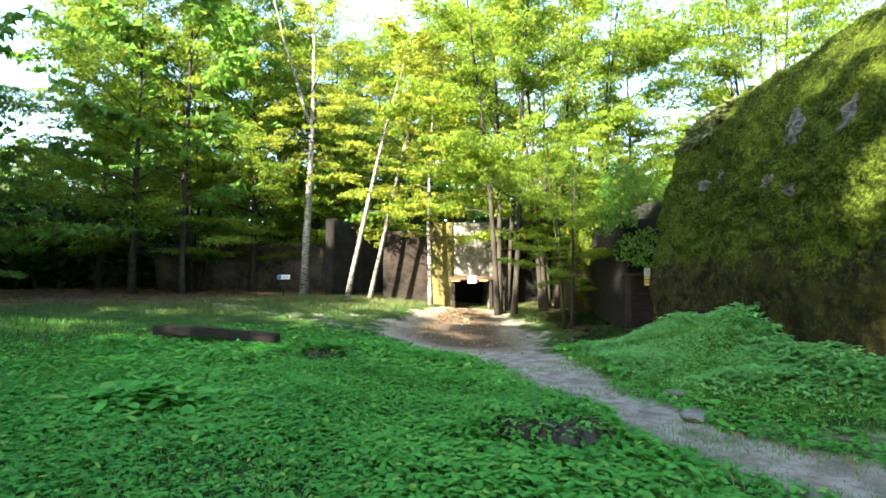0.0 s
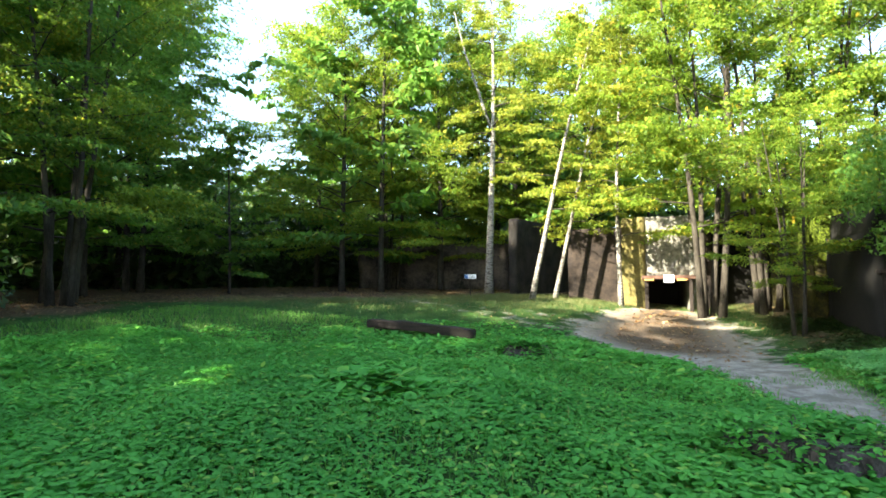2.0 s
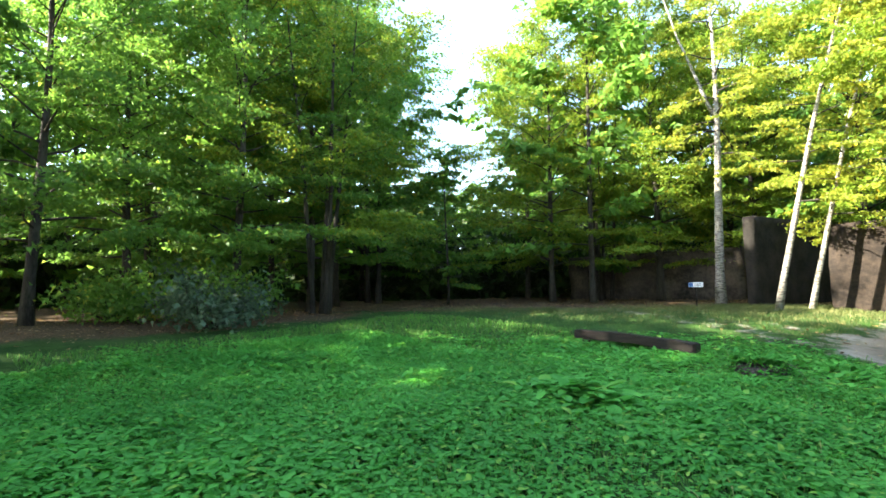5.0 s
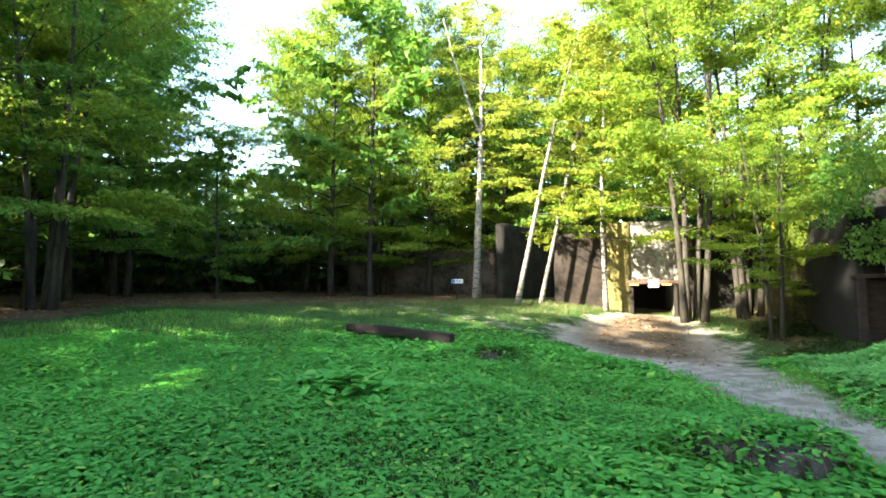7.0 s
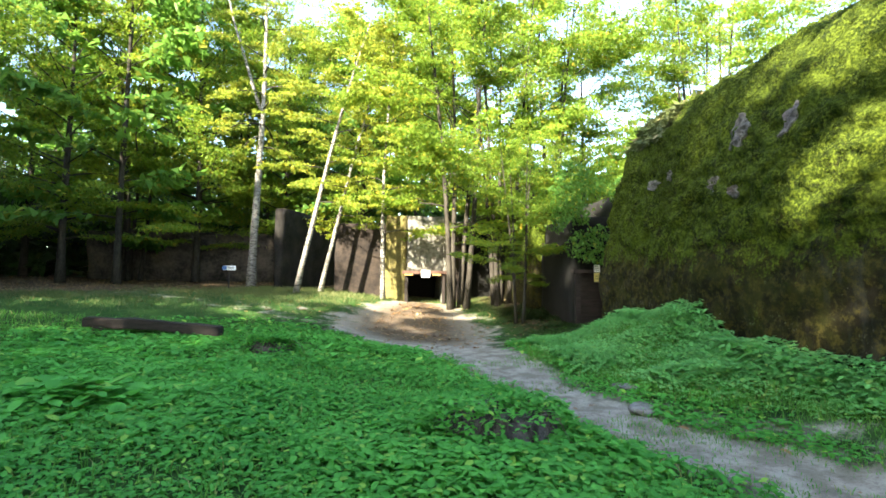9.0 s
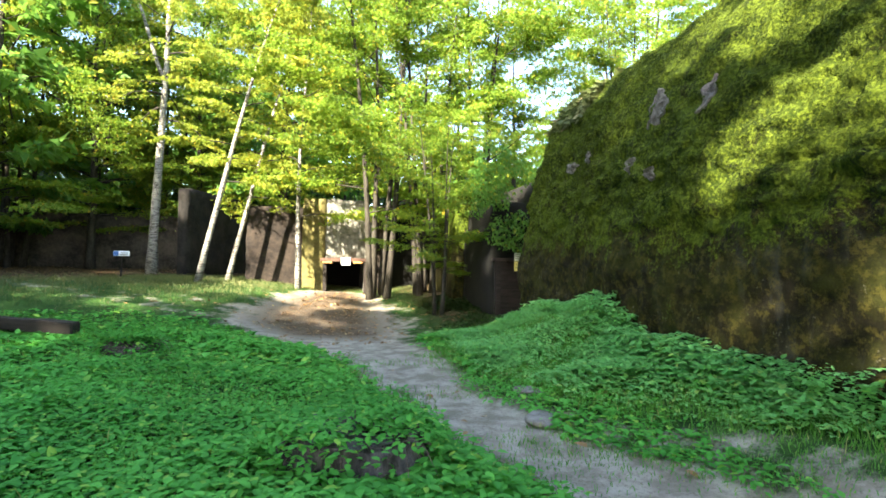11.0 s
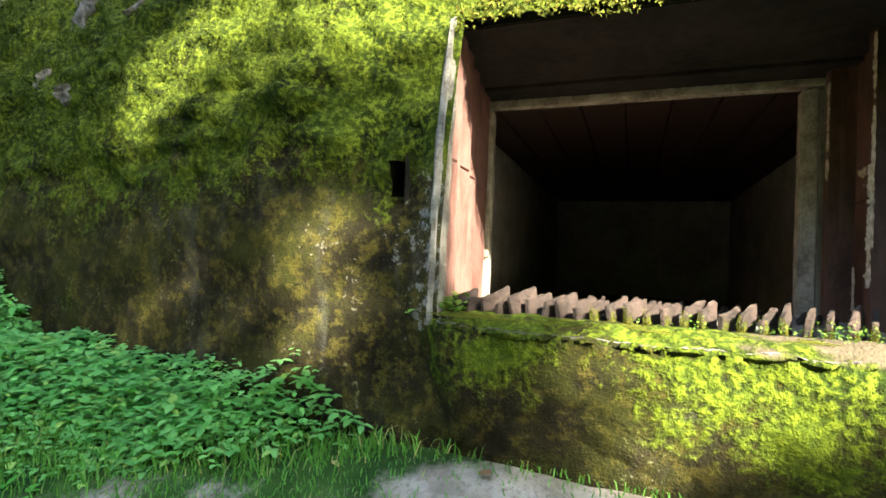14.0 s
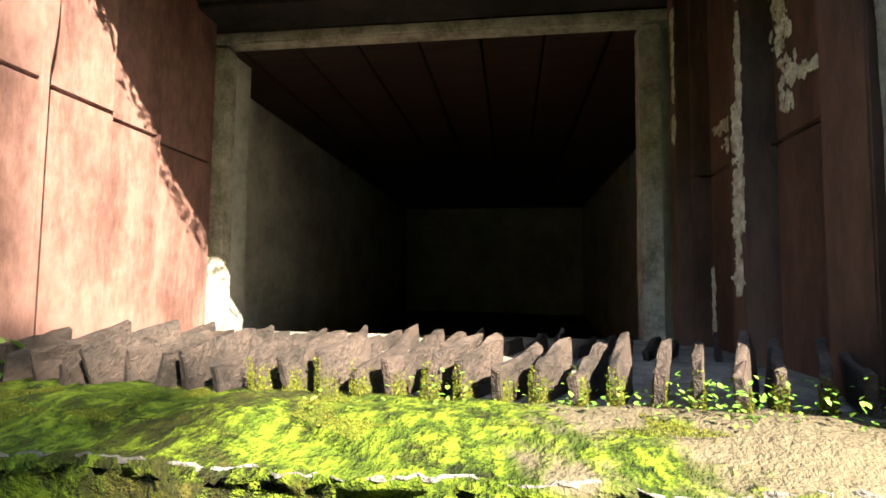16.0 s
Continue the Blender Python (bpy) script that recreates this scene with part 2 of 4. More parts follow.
def ground_material():
    k = Nodes("meadow_ground", 0.95, 0.1)
    wide, mid, fine = k.noise(0.5, 4), k.noise(3.0, 5, 0.65), k.noise(30, 4, 0.7)
    grass = k.mix(k.ramp(mid, 0.3, 0.7), (0.014, 0.042, 0.009), (0.04, 0.09, 0.018))
    soil = k.mix(k.ramp(mid, 0.35, 0.65), (0.19, 0.165, 0.13), (0.35, 0.315, 0.265))
    soil = k.mix(k.math("MULTIPLY", k.ramp(fine, 0.5, 0.7), 0.5), soil, (0.075, 0.055, 0.035))
    litter = k.mix(k.ramp(fine, 0.4, 0.65), (0.045, 0.03, 0.02), (0.16, 0.105, 0.06))
    s = k.math("ADD", k.attr("soil"), k.math("MULTIPLY", k.math("SUBTRACT", k.noise(1.6, 5, 0.65), 0.5), 1.5))
    s = k.ramp(k.math("ADD", s, k.math("MULTIPLY", k.math("SUBTRACT", fine, 0.5), 0.5)), 0.35, 0.65)
    w = k.ramp(k.math("ADD", k.attr("litter"), k.math("MULTIPLY", k.math("SUBTRACT", mid, 0.5), 0.6)), 0.3, 0.7)
    c = k.mix(w, k.mix(s, grass, soil), litter)
    return k.done(c, k.math("ADD", mid, fine), 0.8, 0.03)


M_GROUND = ground_material()


# ---- building blocks ----
def part(name, bm, material, parent=None, label="", smooth=False):
    me = bpy.data.meshes.new(name)
    bm.to_mesh(me)
    bm.free()
    me.materials.append(material)
    if smooth:
        me.polygons.foreach_set("use_smooth", [True] * len(me.polygons))
    ob = new(name, me)
    if parent:
        ob.parent = parent
    return tagged(ob, label)


def mesh(name, verts, faces, material, parent=None, smooth=False):
    me = bpy.data.meshes.new(name)
    verts, faces = np.asarray(verts, "f"), np.asarray(faces, "i")
    n, k = faces.shape
    me.vertices.add(len(verts))
    me.vertices.foreach_set("co", verts.ravel())
    me.loops.add(n * k)
    me.loops.foreach_set("vertex_index", faces.ravel())
    me.polygons.add(n)
    me.polygons.foreach_set("loop_start", np.arange(0, n * k, k, dtype="i"))
    me.update(calc_edges=True)
    me.materials.append(material)
    if smooth:
        me.polygons.foreach_set("use_smooth", [True] * n)
    ob = new(name, me)
    if parent:
        ob.parent = parent
    return ob


def box(bm, x0, y0, z0, x1, y1, z1, m=None, bevel=0.0, rough=0.0):
    """A box between two corners, with worn edges."""
    got = bmesh.ops.create_cube(bm, size=1)["verts"]
    size = Vector((x1 - x0, y1 - y0, z1 - z0))
    mid = Vector(((x0 + x1) / 2, (y0 + y1) / 2, (z0 + z1) / 2))
    for v in got:
        v.co = Vector([c * s for c, s in zip(v.co, size)]) + mid
    if bevel:
        edges = list({e for v in got for e in v.link_edges})
        got = bmesh.ops.bevel(bm, geom=edges, offset=bevel, segments=2, affect="EDGES")["verts"]
        got = list({v for v in got})
    if rough:
        for v in got:
            v.co += Vector((noise.noise(v.co * 9 + Vector((3, 1, 7))), noise.noise(v.co * 9), noise.noise(v.co * 9 + Vector((9, 4, 2))))) * rough
    if m:
        for v in {w for f in got for e in f.link_edges for w in e.verts} | set(got):
            v.co = m @ v.co
    return bm


def tube(bm, points, radii, sides=8):
    """A tapered tube through points."""
    rings = []
    for i, p in enumerate(points):
        p = Vector(p)
        way = Vector(points[min(i + 1, len(points) - 1)]) - Vector(points[max(i - 1, 0)])
        q = way.to_track_quat("Z", "Y")
        rings.append([bm.verts.new(p + q @ Vector((math.cos(a) * radii[i], math.sin(a) * radii[i], 0))) for a in (2 * math.pi * j / sides for j in range(sides))])
    for r0, r1 in zip(rings, rings[1:]):
        for j in range(sides):
            bm.faces.new((r0[j], r0[(j + 1) % sides], r1[(j + 1) % sides], r1[j]))
    bm.faces.new(rings[-1])
    bm.faces.new(rings[0][::-1])


def step(a, b, x):
    u = np.clip((x - a) / (b - a), 0, 1)
    return u * u * (3 - 2 * u)


def ripple(x, y, s):
    """A cheap smooth unevenness, about -1 to 1."""
    return (np.sin(x * s + 1.3 * np.sin(y * s * 0.7)) + np.sin(y * s * 1.3 + 1.7 * np.sin(x * s * 0.6 + 1)) + np.sin((x + y) * s * 2.1) * 0.5) / 2.5


def height(x, y):
    """The lie of the land."""
    x, y = np.asarray(x, float), np.asarray(y, float)
    r = np.hypot(x, y)
    z = 0.85 * step(8, 21, r) + 0.9 * step(21, 60, r)
    z = z - 0.5 * np.exp(-((x - 1.8) / 3.2) ** 2) * step(9, 14.5, y)
    z = z + 0.42 * step(3.7, 5.5, x) * (1 - step(4.5, 9, abs(y - 3))) * (1 - step(14, 20, y))
    z = z + 0.5 * np.exp(-((x - 4.5) / 1.0) ** 2 - ((y - 8.8) / 2.2) ** 2)
    return z + 0.025 * ripple(x, y, 1.9) * step(1, 4, r)


TRACK = [(5.0, -4.0, 1.2), (4.9, 0.5, 1.2), (4.7, 2.3, 1.1), (3.5, 3.7, 0.85), (2.6, 5.4, 0.62), (2.1, 7.5, 0.65), (1.7, 9.8, 0.95), (0.9, 12, 1.5), (0.4, 14.5, 2.3), (0.7, 17.5, 1.8), (1.1, 20.5, 1.0)]
SPUR = [(0.0, 14.0, 1.8), (-3.5, 15.2, 1.3), (-7.0, 16.8, 1.0), (-11, 19, 1.2), (-16, 23, 2.0)]


def near_track(x, y, line):
    """1 on the trodden line, falling to 0 off its edge."""
    best = np.full(np.shape(x), -9.0)
    for (x0, y0, w0), (x1, y1, w1) in zip(line, line[1:]):
        u = np.clip(((x - x0) * (x1 - x0) + (y - y0) * (y1 - y0)) / ((x1 - x0) ** 2 + (y1 - y0) ** 2), 0, 1)
        d = np.hypot(x - x0 - u * (x1 - x0), y - y0 - u * (y1 - y0))
        best = np.maximum(best, 1 - d / (w0 + (w1 - w0) * u))
    return np.clip(0.5 + best * 0.85, 0, 1)


def herb_line(y):
    """Where the herbs of the bank begin, east of the path."""
    return np.interp(y, [3.3, 3.93, 4.61, 5.47, 6.45, 7.74, 8.57, 11.35, 13], [5.5, 5.05, 4.63, 4.13, 3.46, 3.12, 2.76, 2.5, 3.4])


def meadow_line(y):
    """Where the meadow ends, west of the path."""
    return np.interp(y, [1.0, 3.8, 4.7, 5.7, 7.4, 10.2, 14.6], [3.2, 2.3, 2.15, 2.0, 1.65, 0.97, -0.24])


def trodden(x, y):
    w = 0.22 * ripple(x, y, 2.6)
    return step(-0.15, 0.3, x - meadow_line(y) + w) * step(0.25, -0.2, x - herb_line(y) + w) * step(14.5, 12.5, y)


def soil_at(x, y):
    return np.maximum.reduce([near_track(x, y, TRACK), near_track(x, y, SPUR) * 0.36, 0.48 * trodden(x, y)])


def litter_at(x, y):
    """How far the fallen leaves of the wood cover the ground."""
    edge = step(19, 24, np.hypot(x + 1, y) - 1.5 * ripple(x, y, 0.5)) * step(-4, -9, x)
    left = step(-13.5, -17, x + 0.8 * ripple(x, y, 0.8)) * step(16, 9, y)
    back = step(-5, -9, y)
    right = 0.6 * step(2.0, 4.2, x) * step(10.5, 13, y)
    right = np.maximum(right, 0.62 * step(10.5, 13.5, y) * step(-9, -3, x) * soil_at(x, y))
    return np.clip(np.maximum.reduce([edge, left, back, right, step(23, 27, y)]), 0, 1)


# ---- ground ----
def build_ground():
    g = np.unique(np.round(np.concatenate([np.arange(-16, 16.01, 0.16), np.arange(16, 40, 0.6), np.arange(40, 120, 4), np.arange(120, 1001, 80), -np.arange(16, 40, 0.6), -np.arange(40, 120, 4), -np.arange(120, 1001, 80)]), 3))
    gy = g + 8
    x, y = np.meshgrid(g, gy)
    z = height(x, y) - 0.05 * near_track(x, y, TRACK)
    n, k = x.shape
    i = np.arange(n * k).reshape(n, k)
    faces = np.stack([i[:-1, :-1], i[:-1, 1:], i[1:, 1:], i[1:, :-1]], -1).reshape(-1, 4)
    ob = mesh("ground", np.stack([x, y, z], -1).reshape(-1, 3), faces, M_GROUND, smooth=True)
    for name, f in (("soil", soil_at(x, y)), ("litter", litter_at(x, y))):
        ob.data.attributes.new(name, "FLOAT", "POINT").data.foreach_set("value", f.ravel().astype("f"))
    return tagged(ob, "meadow ground with trodden sandy path and leaf litter", "ground", kind="structure")


build_ground()

# ---- the mossy bunker beside the path ----
JAMB_L, JAMB_R, SILL, LINTEL = 3.35, 0.97, 1.18, 3.02
END = 12.0
SLOT = (3.67, 3.77, 1.9, 2.12)


def face_x(y):
    """The foot line of the long face."""
    y = np.asarray(y, float)
    return np.where(y < 3.4, 5.40 + (3.4 - y) * 0.152, 5.40 - 0.22 * step(3.4, 4.6, y) - 0.19 * step(4.6, 8.5, y))


def setback(z):
    """How far the face leans back at a height."""
    return np.interp(z, [-1, 1.6, 2.2, 3.0, 4.0, 4.7, 5.3, 5.7, 5.95, 6.1], [0, 0, 0.05, 0.19, 0.42, 0.68, 1.1, 1.75, 3.2, 7.0])


def relief(q):
    """How far the face stands out at a place: swells, moss cushions, a ledge and a crack."""
    a = noise.fractal(q * 0.8, 1.0, 2.0, 4) * 0.1
    a += 0.06 * max(0.0, min(1.0, q.z - 1.7)) * noise.noise(Vector((q.x * 2, q.y * 1.7, q.z * 3.6)))
    a += noise.fractal(q * 5.0, 0.8, 2.0, 3) * 0.07 * (0.35 + min(1, max(0, (q.z - 1.4) / 1.2)))
    wave = 0.06 * noise.noise(Vector((q.y * 1.3, 3.0, 0.0))) + 0.03 * noise.noise(Vector((q.y * 6, 1.0, 0.0)))
    ledge = 2.28 + wave - 0.05 * abs(q.y - 5.0)
    a += 0.075 * float(step(ledge - 0.03, ledge + 0.07, q.z) * step(3.7, 4.4, q.y) * step(9.0, 7.0, q.y))
    crack = 2.66 + wave * 0.8 + 0.03 * (q.y - 4.2)
    a -= 0.06 * math.exp(-((q.z - crack) / 0.035) ** 2) * float(step(3.9, 4.2, q.y) * step(5.9, 5.4, q.y))
    slant = 2.3 + (4.5 - q.y) * 0.75
    a -= 0.045 * math.exp(-((q.z - slant) / 0.03) ** 2) * float(step(3.9, 4.05, q.y) * step(4.6, 4.4, q.y))
    return a


def build_bunker():
    zs = np.unique(np.round(np.concatenate([np.arange(-0.4, 5.3, 0.045), np.linspace(5.3, 5.95, 30), [6.0, 6.05, 6.1], [SILL, LINTEL]]), 3))
    ys = np.unique(np.round(np.concatenate([np.arange(-9, -1, 0.25), np.arange(-1, END + 0.01, 0.05), [JAMB_L, JAMB_R]]), 3))
    keep = np.ones(len(zs), bool)
    for v in (SILL, LINTEL):
        keep &= (np.abs(zs - v) > 0.02) | (np.abs(zs - v) < 1e-6)
    zs = zs[keep]
    keep = np.ones(len(ys), bool)
    for v in (JAMB_L, JAMB_R):
        keep &= (np.abs(ys - v) > 0.02) | (np.abs(ys - v) < 1e-6)
    ys = ys[keep]
    cols = [(y, 0.0) for y in ys] + [(END, e) for e in np.arange(0.08, 3.0, 0.12)] + [(END, e) for e in (4, 6, 9)]
    verts = []
    for y, e in cols:
        for z in zs:
            d = float(setback(z))
            fx = float(face_x(min(y, END)))
            px, py = fx + d, min(y, END - 0.28 * d)
            if e > 0:
                px, py = px + e, END - 0.28 * d
            q = Vector((px, py, z))
            hole = max(0.0, min(1.0, max(JAMB_R - y, y - JAMB_L, SILL - z, z - LINTEL) / 0.25))
            a = relief(q)
            a *= hole if e == 0 else 1
            up = min(1.0, d / 2.0)
            if e > 0:
                q += Vector((0, a, a * up))
            else:
                q += Vector((-a * (1 - up), 0, a * up))
            verts.append(q)
    k = len(zs)
    faces = []
    for c in range(len(cols) - 1):
        for j in range(k - 1):
            yc, zc = (cols[c][0] + cols[c + 1][0]) / 2, (zs[j] + zs[j + 1]) / 2
            if cols[c + 1][1] == 0 and JAMB_R < yc < JAMB_L and SILL < zc < LINTEL:
                continue
            if cols[c + 1][1] == 0 and SLOT[0] < yc < SLOT[1] and SLOT[2] < zc < SLOT[3]:
                continue
            faces.append((c * k + j, c * k + j + 1, (c + 1) * k + j + 1, (c + 1) * k + j))
    return mesh("wall_bunker", verts, faces, M_WALL, smooth=True)


bunker = tagged(build_bunker(), "massive weathered concrete bunker wall overgrown with bright moss", "bunker wall", kind="structure")

slot = bmesh.new()
box(slot, 5.2, SLOT[0] - 0.03, SLOT[2] - 0.03, 5.9, SLOT[1] + 0.03, SLOT[3] + 0.03)
bmesh.ops.delete(slot, geom=[f for f in slot.faces if f.normal.x < -0.9], context="FACES_ONLY")
for v in slot.verts:
    if v.co.x < 5.5:
        v.co.x = 5.44
# The lining's near-black colour stands in for the shade inside the slot.
part("slot_lining", slot, M_SHADE, bunker, "dark square slot in the wall")

# the embrasure: x along the face to the south, y into the wall, z up
OPEN = Matrix(((0.15, 0.989, 0, 5.40), (-0.989, 0.15, 0, 3.35), (0, 0, 1, 0), (0, 0, 0, 1)))


def fit_in(name, boxes, material, parent=None, label="", bevel=0.006, rough=0.0, lean=False):
    bm = bmesh.new()
    for b in boxes:
        box(bm, *b, None, bevel, rough)
    if lean:
        bmesh.ops.subdivide_edges(bm, edges=[e for e in bm.edges if abs(e.verts[0].co.z - e.verts[1].co.z) > 0.7], cuts=14)
        for v in bm.verts:
            v.co.y += float(setback(v.co.z)) * (1 if v.co.y < 0.12 else 0.5)
            v.co.x += 0.014 * noise.noise(v.co * 6)
    bm.transform(OPEN)
    return part(name, bm, material, parent, label)


room = tagged(new("room_walls"), "dark bunker chamber behind the opening", "chamber", kind="structure")
W = 2.42
fit_in("side_wall", [(-0.75, 1.9, 0.6, -0.6, 9, 3.3)], M_PLASTER, room)
fit_in("side_wall", [(2.9, 1.9, 0.6, 3.05, 9, 3.3)], M_PLASTER, room)
fit_in("rear_wall", [(-0.75, 9, 0.6, 3.05, 9.2, 3.3)], M_PLASTER, room)
# The floor's near-black colour carries the gloom of the chamber.
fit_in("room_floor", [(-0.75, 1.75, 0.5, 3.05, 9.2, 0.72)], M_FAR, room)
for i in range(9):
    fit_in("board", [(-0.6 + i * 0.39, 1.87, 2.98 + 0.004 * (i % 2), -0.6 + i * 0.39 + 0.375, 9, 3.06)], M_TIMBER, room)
# Unseen slab added over the boards to stop sky light in their gaps.
fit_in("sky_block_slab", [(-0.9, 1.8, 3.1, 3.2, 9.2, 3.3)], M_FAR, room)
fit_in("back_wall", [(-0.6, 1.95, 0.72, -0.29, 2.2, 3.0), (2.4, 1.95, 0.72, 2.9, 2.2, 3.0)], M_PLASTER, room)

emb = tagged(new("embrasure"), "deep steel-lined bunker opening with toothed sill", "opening", kind="structure")
# concrete edges of the cut
fit_in("left_edge", [(-0.085, -0.008, 1.1, 0.0, 0.16, 3.06)], M_EDGE, emb, "pale bare concrete edge", 0.025, 0.016, True)
fit_in("right_edge", [(W - 0.02, -0.02, 1.05, W + 0.16, 0.26, 3.06)], M_EDGE, emb, "pale bare concrete edge", 0.02, 0.012, True)
fit_in("sill_bed", [(-0.25, 0.2, 0.85, W + 0.25, 1.8, 1.19)], M_BED, emb, "weathered concrete bed under the teeth")


def build_sill():
    """The projecting ledge: mossy, its lip broken."""
    bm = bmesh.new()
    box(bm, -0.3, -0.15, 0.05, W + 0.35, 0.24, 1.2)
    for axis, cuts in ((0, 70), (1, 10), (2, 32)):
        size = (W + 0.65, 0.39, 1.15)[axis]
        bmesh.ops.subdivide_edges(bm, edges=[e for e in bm.edges if abs((e.verts[0].co - e.verts[1].co)[axis]) > size * 0.9], cuts=cuts, use_grid_fill=True)
    for v in bm.verts:
        q = v.co.copy()
        if v.co.y < 0.1:
            v.co.y += 0.1 * max(0, 1.12 - q.z) * (q.y < -0.05) + 0.14 * float(step(0.85, 0.1, q.z)) + 0.3 * float(step(0.22, -0.28, q.x)) + 0.19 * float(step(W + 0.05, W + 0.33, q.x)) + 0.035 * noise.fractal(q * 4, 1.0, 2.0, 3) + 0.02 * noise.noise(q * 17)
        if v.co.z > 1.15:
            v.co.z += 0.02 * noise.fractal(q * 5, 1.0, 2.0, 3) - 0.05 * float(step(0.06, -0.15, q.y))
    bm.transform(OPEN)
    part("sill_ledge", bm, M_SILL, emb, "moss-covered concrete ledge with broken lip", True)


build_sill()
# Soffit and head beam are coloured near black for the shade above the opening.
fit_in("soffit", [(-0.25, 0.36, 3.03, W + 0.25, 1.8, 3.3)], M_SHADE, emb, "", 0.01)
# steel plates of both cheeks, stepped towards the room
for y0, y1, off in ((0.16, 0.44, -0.055), (0.45, 0.78, -0.085), (0.79, 1.12, -0.145), (1.13, 1.64, -0.2)):
    for z0, z1 in ((1.1, 2.16), (2.17, 3.1)):
        fit_in("cheek_plate", [(off - 0.07, y0, z0, off, y1, z1)], M_STEEL, emb, "red-brown painted steel plate", 0.006, 0.0, y0 < 0.2 and z1 > 3)
for y0, y1, x0 in ((0.26, 0.56, 2.5), (0.57, 0.98, 2.52), (0.99, 1.14, 2.47), (1.15, 1.55, 2.5), (1.56, 1.72, 2.42)):
    for z0, z1 in ((1.1, 2.02), (2.03, 3.1)):
        fit_in("cheek_plate", [(x0, y0, z0, x0 + 0.14, y1, z1)], M_RUST, emb, "dark rusted steel plate", 0.006, 0.0, y0 < 0.3 and z1 > 3)
for y, x, r in ((0.445, -0.07, 0.018), (0.785, -0.115, 0.014), (1.125, -0.17, 0.02)):
    fit_in("seam_strip", [(x - 0.03, y - r, 1.1, x + r, y + r, 3.05)], M_STEEL, emb)
for y, x, r in ((0.43, 2.48, 0.1), (1.04, 2.46, 0.055), (1.63, 2.41, 0.05)):
    fit_in("upright_rib", [(x - 0.06, y - r, 1.1, x + 0.05, y + r, 3.05)], M_RUST, emb)
fit_in("frame_head", [(-0.3, 1.76, 2.945, W + 0.1, 1.88, 3.015)], M_PALE, emb, "pale chipped concrete head", 0.012, 0.01)
fit_in("frame_post", [(-0.3, 1.76, 1.1, -0.2, 1.88, 2.93)], M_PALE, emb, "pale chipped concrete post", 0.012, 0.012)
fit_in("frame_post", [(2.23, 1.76, 1.1, 2.34, 1.9, 2.93)], M_PALE, emb, "pale chipped concrete post", 0.012, 0.012)
fit_in("head_beam", [(-0.3, 1.45, 3.0, W + 0.1, 1.74, 3.1)], M_SHADE, emb)


def lip_at(r):
    """A point on the ledge's front edge."""
    q = Vector((r, -0.15, 1.2))
    y = -0.15 + 0.3 * float(step(0.22, -0.28, r)) + 0.19 * float(step(W + 0.05, W + 0.33, r)) + 0.035 * noise.fractal(q * 4, 1.0, 2.0, 3) + 0.02 * noise.noise(q * 17)
    return Vector((r, y, 1.2 + 0.02 * noise.fractal(q * 5, 1.0, 2.0, 3) - 0.05))


def build_lip():
    """Bare broken edge where the moss has come off the lip."""
    rng = random.Random(9)
    r = 0.0
    while r < 2.35:
        ln = rng.uniform(0.12, 0.4)
        k = int(ln / 0.018) + 2
        bm = bmesh.new()
        tube(bm, [lip_at(r + ln * i / k) + Vector((0, 0.004 + rng.uniform(-0.005, 0.005), rng.uniform(-0.005, 0.003))) for i in range(k + 1)], [rng.uniform(0.002, 0.007) * min(1, 0.25 + i * 0.4, 0.25 + (k - i) * 0.4) for i in range(k + 1)], 5)
        bm.transform(OPEN)
        part("lip_chip", bm, M_SPALL, emb, "bare pale broken concrete edge")
        r += ln + rng.choice((0.03, 0.08, 0.2))


build_lip()


def build_streak(r, n, z0, z1, wide, seed, flat=False):
    """Ragged flakes of lime scale run down a rib, or along a seam."""
    bm = bmesh.new()
    rng = random.Random(seed)
    for i in range(int(abs(z1 - z0) * 520)):
        u = rng.random()
        dense = 0.5 + noise.noise(Vector((u * 6, seed, 0))) + 0.6 * noise.noise(Vector((u * 25, seed, 4)))
        if rng.random() > dense * 2.0:
            continue
        off = rng.gauss(0, 1) * wide * (0.25 + 0.6 * max(0, dense)) * 0.5
        size = rng.uniform(0.006, 0.02) * (0.6 + max(0, dense) * 0.6)
        if flat:
            q = Vector((r, n + (z1 - z0) * u, z0 + 0.05 * u + off))
        else:
            q = Vector((r, n + off, z0 + (z1 - z0) * u))
        ring = []
        for j in range(6):
            a = j * math.pi / 3
            s = size * rng.uniform(0.5, 1.3)
            ring.append(bm.verts.new(q + Vector((0.001, math.cos(a) * s * 0.7, math.sin(a) * s * 1.3))))
        tip = bm.verts.new(q + Vector((-0.006, 0, 0)))
        for j in range(6):
            bm.faces.new((ring[j], ring[(j + 1) % 6], tip))
    bm.transform(OPEN)
    part("lime_streak", bm, M_SCALE, emb, "pale lime scale on rusted steel")


for r, n, z0, z1, w in ((2.398, 0.99, 1.7, 3.0, 0.03), (2.517, 0.92, 2.35, 2.95, 0.09), (2.517, 0.88, 2.12, 2.32, 0.1), (2.398, 1.03, 1.45, 2.2, 0.05), (2.497, 1.2, 1.65, 2.2, 0.07), (2.497, 1.32, 2.1, 2.24, 0.12), (2.497, 1.54, 1.2, 1.6, 0.02), (2.348, 1.6, 2.2, 2.9, 0.03)):
    build_streak(r, n, z0, z1, w, n * 10 + z0)
build_streak(2.517, 0.6, 2.2, 2.52, 0.025, 3.0, True)
build_streak(2.497, 1.18, 2.18, 2.5, 0.02, 5.0, True)


TEETH = []


